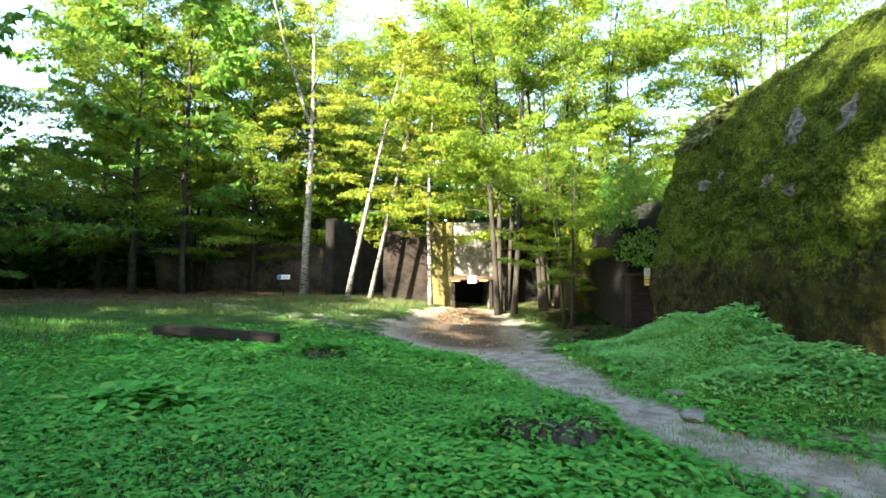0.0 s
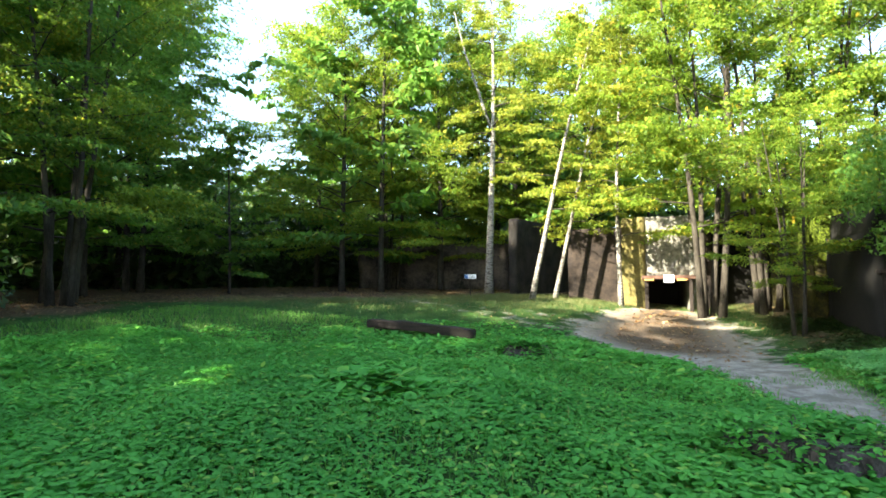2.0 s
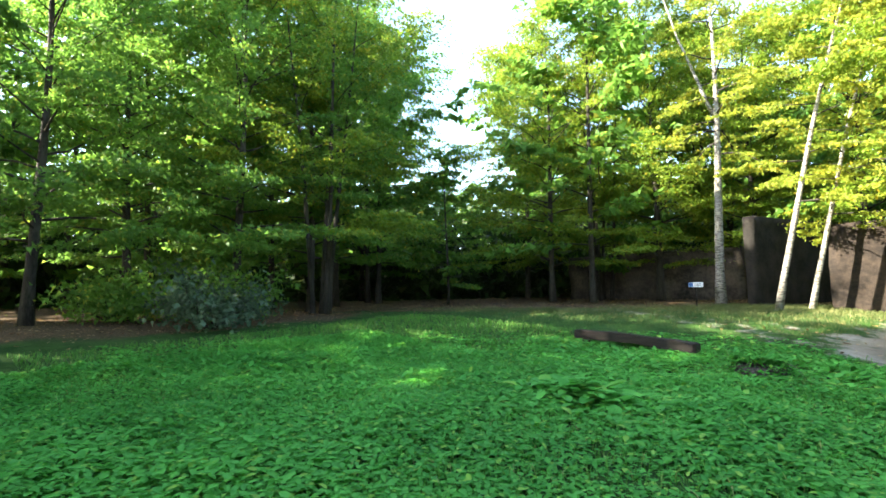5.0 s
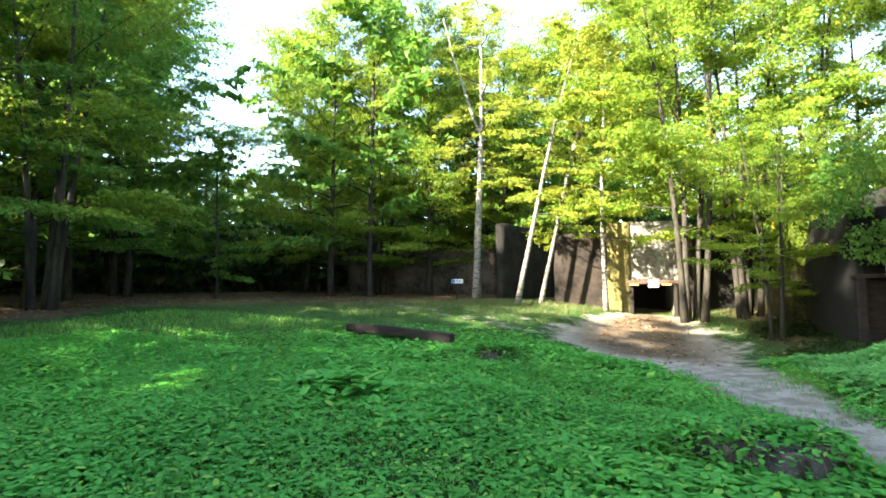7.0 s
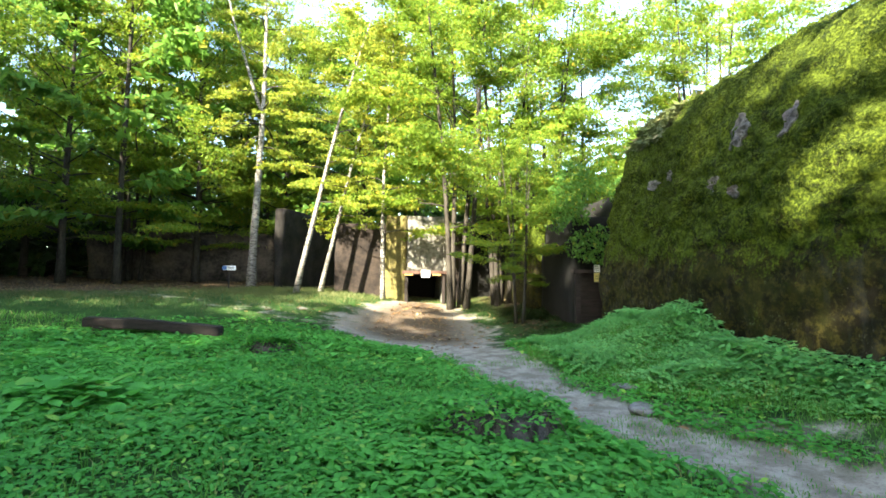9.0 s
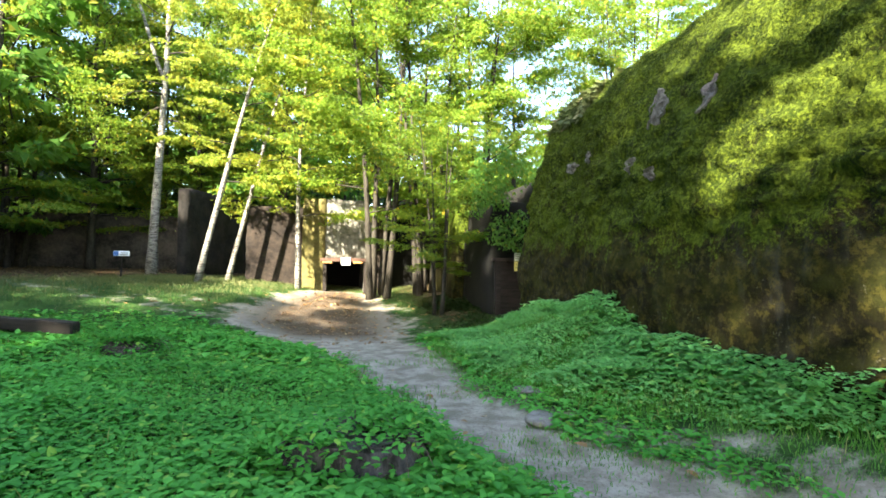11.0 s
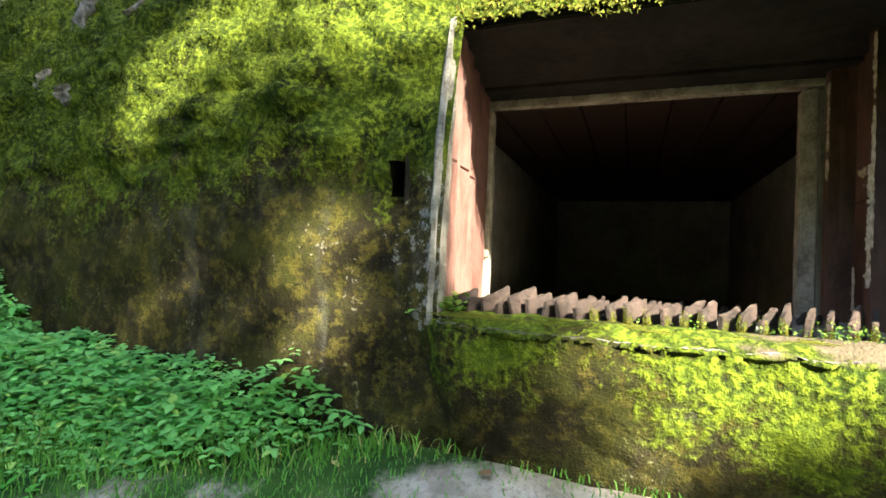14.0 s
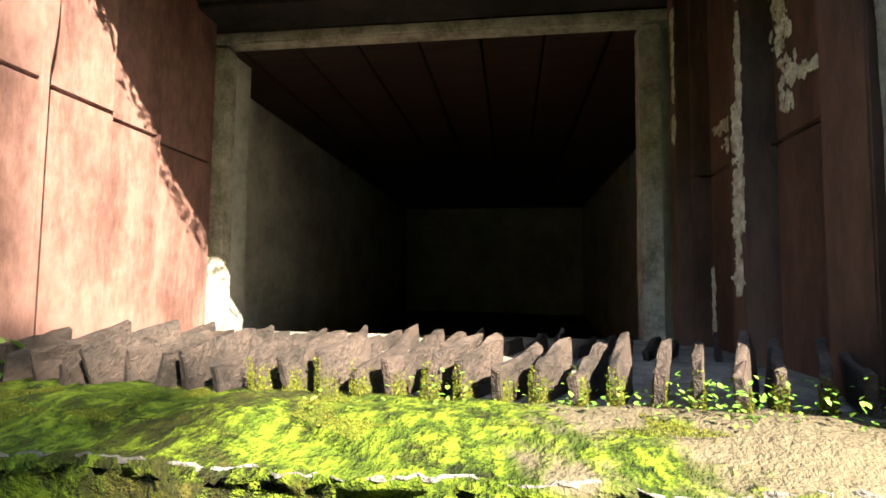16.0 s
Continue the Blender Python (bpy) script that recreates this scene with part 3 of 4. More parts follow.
def build_teeth():
    """Two rows of broken, slanting blades across the sill."""
    rng = random.Random(4)
    for row, (n0, high, count, step_w, ln) in enumerate(((0.22, 0.115, 26, 0.092, 0.24), (1.05, 0.05, 26, 0.092, 0.22))):
        for i in range(count):
            bm = bmesh.new()
            h = high * rng.choice((0.8, 0.95, 1.0, 1.05, 1.12))
            box(bm, -0.013, 0, -0.06, 0.011, ln, h, None, 0.003)
            bmesh.ops.subdivide_edges(bm, edges=[e for e in bm.edges if e.calc_length() > 0.08], cuts=4, use_grid_fill=True)
            lift, cut = rng.uniform(0.1, 0.3), rng.uniform(-0.25, 0.3)
            for v in bm.verts:
                u = max(0.0, v.co.z / h)
                v.co += Vector((noise.noise(v.co * 22 + Vector((i, row, 0))) * 0.007, cut * 0.12 * u * (v.co.y < 0.03), u * (noise.noise(v.co * 26 + Vector((i * 3, row, 5))) * 0.02 + lift * (v.co.y - 0.08))))
            turn = -24 + rng.uniform(-5, 5)
            m = OPEN @ pose(0.03 + i * step_w + rng.uniform(-0.006, 0.006), n0 + rng.uniform(-0.012, 0.012), 1.19, rng.uniform(-4, 4), rng.uniform(-7, 5), turn)
            bm.transform(m)
            part("tooth", bm, M_TEETH, emb)
            if row == 0:
                TEETH.append(m)


build_teeth()


# ---- trees ----
def leaves(name, spots, ways, sizes, material, parent=None, flat=0.5, rng=None):
    """Many small leaves in one mesh: spots, the way each points, its length."""
    n = len(spots)
    ways = ways / (np.linalg.norm(ways, axis=1, keepdims=True) + 1e-9)
    ref = rng.normal(0, 1, (n, 3)) * (1 - flat)
    ref[:, 2] += flat * 1.5
    side = np.cross(ways, ref)
    side /= np.linalg.norm(side, axis=1, keepdims=True) + 1e-9
    up = np.cross(side, ways)
    s = sizes[:, None]
    v = np.stack([spots - side * s * 0.34 + up * s * 0.05, spots + side * s * 0.36, spots + ways * s - up * s * 0.08], 1).reshape(-1, 3)
    return mesh(name, v, np.arange(n * 3).reshape(n, 3), material, parent)


def wander(rng, p, way, length, bends, curl=0.25, lift=0.0):
    pts = [Vector(p)]
    way = Vector(way).normalized()
    for _ in range(bends):
        way = (way + Vector((rng.normal(0, curl), rng.normal(0, curl), rng.normal(0, curl * 0.6) + lift))).normalized()
        pts.append(pts[-1] + way * (length / bends))
    return pts


def make_tree(name, seed, tall, spread, first, limbs, per, size, bark, foliage, label, girth=0.16, stems=1, lean=0.0, droop=0.0, fork=0.0, sprays=5, top=0.55, clump=1.0):
    """A tree with tapering trunk, limbs and flat sprays of leaves along them. first: height of the lowest limb."""
    rng = np.random.default_rng(seed)
    base = new(name)
    tagged(base, label, "tree", "trees of the wood")
    bm, bl = bmesh.new(), bmesh.new()
    spots, ways = [], []
    for s in range(stems):
        a0 = 2 * math.pi * s / max(1, stems) + rng.uniform(0, 1)
        off = Vector((math.cos(a0), math.sin(a0), 0)) * (0.28 if stems > 1 else 0)
        tip = Vector((math.cos(a0), math.sin(a0), 0)) * (tall * 0.09 if stems > 1 else 0)
        trunk = []
        n = 12
        for i in range(n + 1):
            u = i / n
            trunk.append(off + tip * u + Vector((lean * tall * u + 0.1 * math.sin(u * 5 + seed + s), 0.1 * math.sin(u * 4 + seed * 2 + s), tall * u - 0.25 * (u == 0))))
        g = girth * (0.75 if stems > 1 else 1)
        tube(bm, trunk, [g * (1.35 if i == 0 else 1) * (1 - 0.86 * i / n) for i in range(n + 1)], 10)
        if fork:
            q = trunk[int(n * fork)]
            arm = wander(rng, q, (-0.3, 0.1, 1), tall * (1 - fork) * 0.9, 6, 0.06)
            tube(bm, arm, [g * 0.5 * (1 - 0.13 * i) for i in range(len(arm))], 8)
        count = max(3, limbs // stems)
        for b in range(count):
            u = (first + (tall * 0.97 - first) * (b + rng.uniform(0, 1)) / count) / tall
            q = trunk[min(n - 1, int(u * n))].lerp(trunk[min(n, int(u * n) + 1)], u * n - int(u * n))
            a = b * 2.4 + rng.uniform(-0.5, 0.5)
            rel = (u * tall - first) / (tall - first)
            reach = spread * (0.62 + 0.6 * math.sin(math.pi * min(1, rel * (1 - top) + 0.32))) * (1 - 0.75 * max(0, rel - top) / (1 - top)) * rng.uniform(0.7, 1.1)
            arm = wander(rng, q, (math.cos(a), math.sin(a), 0.25 + 0.9 * rel - droop), reach, 6, 0.14, -0.05 - droop * 0.3)
            tube(bl, arm, [max(0.006, g * 0.3 * (1 - u * 0.6) * (1 - 0.15 * i)) for i in range(7)], 4)
            for k in range(sprays):
                t = 0.3 + 0.7 * (k + rng.uniform(0, 1)) / sprays
                c = arm[min(5, int(t * 6))].lerp(arm[min(6, int(t * 6) + 1)], t * 6 - int(t * 6))
                m = max(6, int(per * rng.uniform(0.5, 1.3)))
                wide = spread * 0.2 * clump * rng.uniform(0.6, 1.2)
                yaw = a + rng.uniform(-1.1, 1.1)
                along = rng.uniform(-0.4, 1, m) ** 1 * wide * 1.6
                across = rng.normal(0, 0.36, m) * wide * (1 - 0.35 * along / (wide * 1.6))
                d = np.stack([np.cos(yaw) * along - np.sin(yaw) * across, np.sin(yaw) * along + np.cos(yaw) * across, rng.normal(0, 0.065, m) * wide - 0.18 * np.abs(along) - droop * 0.4 * np.abs(along)], 1)
                spots.append(np.array(c) + d)
                w = rng.normal(0, 0.6, (m, 3))
                w[:, :2] += np.array([np.cos(yaw), np.sin(yaw)]) * 0.7
                w[:, 2] -= 0.35
                ways.append(w)
    part("trunk", bm, bark, base, "", True)
    part("bough", bl, M_BARK, base, "", True)
    spots, ways = np.concatenate(spots), np.concatenate(ways)
    leaves("crown", spots, ways, size * rng.uniform(0.7, 1.25, len(spots)), foliage, base, 0.55, rng)
    return base


def ground_pose(x, y, turn=0.0, scale=1.0, sink=0.05, flat=1.0):
    return Matrix.Translation((x, y, float(height(x, y)) - sink)) @ Matrix.Rotation(radians(turn), 4, "Z") @ Matrix.Diagonal((scale * flat, scale * flat, scale, 1))


def set_trees(tree, places):
    """The first place takes the tree itself, the others copies."""
    for x, y, turn, scale in places[1:]:
        copy_thing(tree, ground_pose(x, y, turn, scale))
    tree.matrix_basis = ground_pose(*places[0])


tall_a = make_tree("hornbeam_tree", 11, 16.0, 4.8, 1.9, 50, 135, 0.135, M_BARK, M_LEAF, "tall hornbeam with dark trunk and layered green leaves", 0.19, sprays=8, top=0.74)
set_trees(tall_a, [(-15.6, 25.3, 0, 1.0), (-10.8, 28.3, 130, 1.05), (-20.5, 30, 70, 1.0), (-6.5, 30.5, 200, 0.95), (-12.5, 33, 20, 1.1), (-2.0, 31, 300, 1.0), (3.0, 29, 20, 1.05), (9.5, 25, 90, 0.78)])
tall_b = make_tree("hornbeam_tree", 23, 14.0, 4.2, 2.6, 45, 125, 0.125, M_BARK, M_LEAF, "hornbeam with several thin stems and sunlit leaves", 0.15, stems=4, sprays=8, top=0.72)
set_trees(tall_b, [(2.3, 18.9, 0, 1.0), (3.9, 18.6, 120, 0.85), (-14.2, 28.6, 60, 1.05), (6.5, 21, 200, 1.0), (-17.5, 11.2, 30, 1.0), (-9, 33.5, 150, 1.1), (11, 17, 90, 0.8), (13.5, 12, 10, 0.72), (3.7, 14.9, 77, 0.4), (13.5, 20, 44, 0.86), (16.5, 9, 120, 0.9)])
shade = make_tree("hornbeam_tree", 37, 15.0, 4.4, 2.2, 46, 115, 0.145, M_BARK, M_LEAF3, "shaded hornbeam with dark trunk at the meadow edge", 0.17, sprays=8, top=0.74)
set_trees(shade, [(-18.5, 8.3, 0, 1.0), (-20.5, 12.5, 100, 1.05), (-22, 5.5, 220, 1.0), (-23.5, 16, 310, 1.1), (-26, 10, 180, 0.9), (-19.5, 2.5, 45, 1.0), (-25.5, 20.5, 60, 1.1), (-16, -4, 30, 1.0), (-14, -9, 240, 1.0), (-16, -15, 90, 1.1)])
back_tree = make_tree("hornbeam_tree", 71, 17.0, 4.8, 3.0, 38, 200, 0.16, M_BARK, M_LEAF3, "dense tall hornbeam shading the meadow", 0.2, sprays=6, top=0.74, clump=0.62)
set_trees(back_tree, [(-17.0, -14.25, 0, 1.18), (-12.67, -12.4, 30, 0.97), (0.74, -11.39, 90, 1.19), (-16.33, -16.57, 120, 1.08), (1.94, -7.72, 120, 1.24), (-7.2, -11.16, 180, 0.77), (-8.41, -8.66, 210, 0.78), (-8.38, -14.42, 210, 0.85), (-13.09, -5.96, 240, 1.2), (-15.14, -11.88, 270, 1.3), (-9.66, -5.83, 300, 1.05), (-11.54, -7.35, 300, 1.18), (-7.0, -5.75, 330, 0.8), (-24.77, -9.36, 330, 1.1), (-13.32, -10.05, 330, 1.12), (-16.65, -5.57, 200, 1.0)])
birch = make_tree("birch_tree", 5, 16.0, 2.6, 6.5, 26, 90, 0.11, M_BIRCH, M_LEAF2, "tall birch with pale trunk forking high up", 0.2, fork=0.5, droop=0.25, lean=0.015)
set_trees(birch, [(-6.5, 23.9, 0, 1.0)])
lean_birch = make_tree("birch_tree", 8, 12.5, 2.3, 3.2, 26, 85, 0.11, M_BIRCH, M_LEAF2, "slender birch leaning over the path, white bark", 0.105, lean=0.26, droop=0.15)
set_trees(lean_birch, [(-3.94, 19.75, 0, 1.0), (-3.2, 21.0, 12, 0.9)])
thin_birch = make_tree("birch_tree", 9, 11.0, 2.4, 2.6, 24, 90, 0.11, M_BIRCH, M_LEAF2, "thin upright birch beside the low portal", 0.1, lean=0.02)
set_trees(thin_birch, [(-0.55, 20.4, 0, 1.0)])
far_tree = make_tree("forest_tree", 51, 17.0, 4.6, 2.0, 30, 40, 0.4, M_BARK, M_LEAF3, "tree of the deep wood with bare dark trunk", 0.16)


def plant_wood():
    rng = random.Random(12)
    places = []
    while len(places) < 90:
        a, r = rng.uniform(-118, 62), rng.uniform(27, 62)
        x, y = r * math.sin(radians(a)), r * math.cos(radians(a))
        if x > 4 and y < 24 and r < 40 or (-22 < x < 8 and 26 < y < 31) or min([math.hypot(x - p[0], y - p[1]) for p in places] or [9]) < 2.6:
            continue
        places.append((x, y, rng.uniform(0, 360), rng.uniform(0.8, 1.15) * (0.62 if x > 8 or -50 < a < -37 else 1)))
    set_trees(far_tree, places)


plant_wood()


# ---- far walls, portal and doorway ----
def rough_block(name, x0, y0, z0, x1, y1, z1, material, parent=None, label="", wear=0.06, lean=0.0, cell=0.35):
    """A weathered concrete block, its faces uneven, its front leaning back with height."""
    bm = bmesh.new()
    box(bm, x0, y0, z0, x1, y1, z1)
    for axis in range(3):
        size = (x1 - x0, y1 - y0, z1 - z0)[axis]
        cuts = min(24, int(size / cell))
        if cuts > 0:
            bmesh.ops.subdivide_edges(bm, edges=[e for e in bm.edges if abs((e.verts[0].co - e.verts[1].co)[axis]) > size * 0.9], cuts=cuts, use_grid_fill=True)
    for v in bm.verts:
        a = noise.fractal(v.co * 1.1, 1.0, 2.0, 3) * wear
        v.co += Vector((a, a * 0.8 + lean * max(0, v.co.z - z0), a * 0.4 if v.co.z > (z0 + z1) / 2 else 0))
    return part(name, bm, material, parent, label, True)


far = tagged(new("wall_far"), "dark concrete bunker with a low lit portal", "bunker", kind="structure")
# Walls out of the sun take near-black concrete, the sunlit portal a pale one.
mass = rough_block("left_mass", 0, 0, 0.2, 7.4, 0.4, 4.4, M_SHADE, far, "", 0.12)
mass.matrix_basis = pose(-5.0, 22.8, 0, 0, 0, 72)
rough_block("lit_wall", -2.6, 21.9, 0.0, -0.43, 25.5, 3.7, M_BROWN, far, "brown concrete wall")
rough_block("left_pier", -0.45, 21.2, 0.0, 0.42, 25.5, 4.0, M_YELLOW, far, "yellow concrete pier")
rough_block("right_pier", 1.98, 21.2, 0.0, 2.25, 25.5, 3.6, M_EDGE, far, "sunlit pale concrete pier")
rough_block("right_flank", 2.25, 21.5, 0.0, 2.8, 25.5, 3.5, M_BROWN, far, "dark brown concrete")
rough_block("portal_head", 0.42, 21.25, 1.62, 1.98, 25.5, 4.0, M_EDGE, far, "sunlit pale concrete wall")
# Near-black back, coloured for the unlit depth of the portal.
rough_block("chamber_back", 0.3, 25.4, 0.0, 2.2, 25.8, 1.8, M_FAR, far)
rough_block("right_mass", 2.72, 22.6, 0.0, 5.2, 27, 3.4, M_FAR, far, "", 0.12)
low_wall = tagged(rough_block("wall_low", -17.0, 29.5, 0.3, -7.0, 31.0, 3.75, M_DAPPLE, None, "", 0.1), "low ruined concrete wall among the trees", "wall", kind="structure")


def beam(name, x0, y0, z0, x1, y1, z1, material, parent=None, label="", bevel=0.012, wear=0.006):
    bm = bmesh.new()
    box(bm, x0, y0, z0, x1, y1, z1, None, bevel, wear)
    return part(name, bm, material, parent, label)


portal = tagged(new("portal_frame"), "low timber frame round the dark portal", "door frame")
beam("post", 0.36, 21.0, 0.25, 0.5, 21.2, 1.58, M_LOG, portal)
beam("post", 1.93, 21.0, 0.25, 2.05, 21.2, 1.58, M_LOG, portal)
beam("lintel_board", 0.26, 20.95, 1.56, 2.2, 21.2, 1.7, M_RUST, portal, "dark brown lintel board")
for x in (0.34, 1.5):
    beam("beam_end", x, 20.86, 1.5, x + 0.36, 20.95, 1.56, M_ORANGE, portal, "orange sunlit beam end")
notice = tagged(new("paper_notice"), "white paper notice pinned to the portal lintel", "notice")
beam("sheet", 1.05, 20.92, 1.43, 1.4, 20.94, 1.72, M_WHITE, notice, "", 0.003, 0.0)
for i in range(3):
    beam("text_bar", 1.1, 20.914, 1.5 + i * 0.06, 1.33 - 0.05 * (i == 0), 20.919, 1.52 + i * 0.06, M_INK, notice, "", 0.001, 0.0)

block = tagged(new("wall_recess"), "mossy concrete block with a dark doorway", "bunker", kind="structure")
rough_block("block_side", 4.45, 16.2, 0.0, 10, 20.5, 3.9, M_WALL, block, "moss-grown concrete flank", 0.1, 0.0)
# Blocks and doorway back are coloured near black for the shade of the recess.
rough_block("block_front", 5.95, 13.3, 0.0, 12, 16.5, 3.8, M_FAR, block, "concrete of the recess, shade in its colour", 0.1)
rough_block("block_left", 4.75, 13.3, 0.0, 4.95, 16.3, 2.6, M_FAR, block, "concrete of the recess, shade in its colour", 0.05)
rough_block("block_head", 4.85, 13.35, 1.75, 6.0, 16.3, 3.2, M_FAR, block, "concrete of the recess, shade in its colour", 0.06)
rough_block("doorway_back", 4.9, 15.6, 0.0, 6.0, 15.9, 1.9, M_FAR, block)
door = tagged(new("door_recess"), "rusted brown steel door standing in the recess", "door", kind="structure")
beam("door_leaf", 4.95, 13.42, 0.2, 5.93, 13.48, 1.64, M_LOG, door)
beam("door_lintel", 4.72, 13.2, 1.66, 5.98, 13.4, 1.75, M_LOG, door)
beam("door_post", 4.8, 13.22, 0.2, 4.95, 13.42, 1.66, M_LOG, door)
boards = tagged(new("notice_board"), "white and yellow notice boards hung beside the doorway", "notice")
beam("white_sheet", 5.28, 13.15, 1.68, 5.44, 13.165, 1.88, M_WHITE, boards, "white notice", 0.002, 0)
beam("yellow_sheet", 5.28, 13.15, 1.42, 5.44, 13.165, 1.665, M_PAPER_Y, boards, "yellow notice", 0.002, 0)
for z in (1.73, 1.78, 1.83, 1.5, 1.57):
    beam("text_bar", 5.3, 13.145, z, 5.42, 13.149, z + 0.015, M_INK, boards, "", 0.001, 0)

sign = tagged(new("signpost"), "small white and blue direction sign on a post", "sign")
sz = float(height(-6.85, 21.5))
beam("post", -6.88, 21.5, sz - 0.2, -6.82, 21.56, sz + 1.0, M_LOG, sign)
beam("board", -7.1, 21.47, sz + 0.78, -6.56, 21.5, sz + 0.96, M_WHITE, sign, "white board")
beam("arrow_panel", -7.09, 21.458, sz + 0.79, -6.92, 21.466, sz + 0.95, M_BLUE, sign, "blue panel", 0.001, 0)
for z in (0.82, 0.88):
    beam("text_bar", -6.88, 21.46, sz + z, -6.62, 21.466, sz + z + 0.025, M_INK, sign, "", 0.001, 0)


# ---- loose things of the meadow ----
def build_bench():
    bench = tagged(new("log_bench"), "dark weathered squared log lying in the herbs", "bench")
    a, b = Vector((-6.55, 11.5, 0)), Vector((-3.72, 11.35, 0))
    a.z, b.z = float(height(a.x, a.y)) + 0.09, float(height(b.x, b.y)) + 0.07
    q = (b - a).to_track_quat("X", "Z").to_matrix().to_4x4()
    bm = bmesh.new()
    box(bm, 0, -0.14, 0, (b - a).length, 0.14, 0.21, None, 0.02)
    bmesh.ops.subdivide_edges(bm, edges=[e for e in bm.edges if e.calc_length() > 1], cuts=26)
    for v in bm.verts:
        v.co += Vector((0, 1, 1)) * noise.noise(v.co * 2.3) * 0.022
        v.co.z += 0.02 * math.sin(v.co.x * 1.7)
    bm.transform(Matrix.Translation(a) @ q)
    part("beam", bm, M_LOG, bench)
    for t in (0.12, 0.9):
        p = a.lerp(b, t)
        bm = bmesh.new()
        box(bm, -0.12, -0.15, -0.2, 0.12, 0.15, 0.02, None, 0.015, 0.01)
        bm.transform(Matrix.Translation(p) @ q)
        part("foot", bm, M_LOG, bench)


build_bench()


def build_stump(name, x, y, radius, tall, label, seed, tilt=0):
    """A broken, rotten stump with radial splits and a hollow, uneven top."""
    rng = random.Random(seed)
    st = tagged(new(name), label, "stump")
    z = float(height(x, y))
    bm = bmesh.new()
    n, rings = 40, [(1.25, -0.1), (1.12, 0.25), (1.0, 0.7), (0.94, 1.0), (0.7, 0.98), (0.35, 0.86), (0.05, 0.8)]
    prev = None
    for k, (r, h) in enumerate(rings):
        ring = []
        for i in range(n):
            a = 2 * math.pi * i / n
            w = 1 + 0.22 * noise.noise(Vector((math.cos(a) * 1.6, math.sin(a) * 1.6, seed))) + 0.09 * noise.noise(Vector((math.cos(a) * 6, math.sin(a) * 6, k * 0.4 + seed)))
            jag = noise.noise(Vector((math.cos(a) * 2.5 * r, math.sin(a) * 2.5 * r, seed * 3))) * 0.6 * (h > 0.5)
            ring.append(bm.verts.new((radius * 1.15 * r * w * math.cos(a), radius * 0.85 * r * w * math.sin(a), tall * (h + jag) + tilt * math.cos(a) * r)))
        if prev:
            for i in range(n):
                bm.faces.new((prev[i], prev[(i + 1) % n], ring[(i + 1) % n], ring[i]))
        prev = ring
    bm.faces.new(prev)
    bm.transform(Matrix.Translation((x, y, z)))
    part("wood", bm, M_STUMP, st)
    for i in range(11):
        a = i * 0.571 + rng.uniform(-0.2, 0.2)
        bm = bmesh.new()
        r = radius * rng.uniform(0.72, 1.0)
        wide = radius * rng.uniform(0.2, 0.36)
        box(bm, -0.09, -wide, -0.05, 0.1, wide, tall * rng.uniform(0.3, 0.5), None, 0.012, 0.025)
        bm.transform(Matrix.Translation((x + r * math.cos(a), y + r * 0.75 * math.sin(a), z + tall * 0.72)) @ Matrix.Rotation(a, 4, "Z"))
        part("bark_slab", bm, M_STUMP, st)
    for i in range(26):
        a = rng.uniform(0, 6.28)
        r = radius * rng.uniform(0.5, 1.1)
        p = Vector((x + r * math.cos(a), y + r * 0.8 * math.sin(a), z + tall * rng.uniform(0.6, 1.2)))
        b = a + rng.uniform(-0.9, 0.9)
        bm = bmesh.new()
        tube(bm, [p + Vector((math.cos(b) * u * 0.35, math.sin(b) * u * 0.3, 0.07 * math.sin(u * 3) - 0.24 * u * u)) for u in (0, 0.3, 0.6, 1.0)], [0.006, 0.005, 0.004, 0.002], 4)
        part("twig", bm, M_TWIG, st, "thin dry grey twig")
    return st


build_stump("tree_stump", 1.0, 5.2, 0.52, 0.23, "broad rotten tree stump overgrown with ivy and herbs", 3)
build_stump("tree_stump", -2.35, 10.0, 0.34, 0.18, "small rotten stump sunk in the grass", 8)


def build_stone(x, y, size, seed, label):
    bm = bmesh.new()
    bmesh.ops.create_icosphere(bm, subdivisions=3, radius=1)
    for v in bm.verts:
        w = 1 + 0.35 * noise.noise(v.co * 1.3 + Vector((seed, 0, 0))) + 0.1 * noise.noise(v.co * 4)
        v.co = Vector((v.co.x * size[0] * w, v.co.y * size[1] * w, min(0.55, v.co.z) * size[2] * w))
    bm.transform(Matrix.Translation((x, y, float(height(x, y)) + size[2] * 0.1)) @ Matrix.Rotation(seed, 4, "Z"))
    tagged(part("flat_stone", bm, M_STONE, None, "", True), label, "stone", "stones by the path")


build_stone(2.97, 6.0, (0.24, 0.15, 0.05), 1.0, "flat grey stone beside the sandy path")
build_stone(3.2, 6.9, (0.22, 0.14, 0.07), 2.3, "small grey stone sunk in the path")


# ---- bare patches, slots and moss on the bunker ----
def on_wall(y, z, out=0.0):
    """A place on the uneven face, a little in front of it."""
    d = float(setback(z))
    q = Vector((float(face_x(y)) + d, min(y, END - 0.28 * d), z))
    a = relief(q)
    up = min(1.0, d / 2.0)
    return q + Vector((-a * (1 - up) - out, 0, a * up))


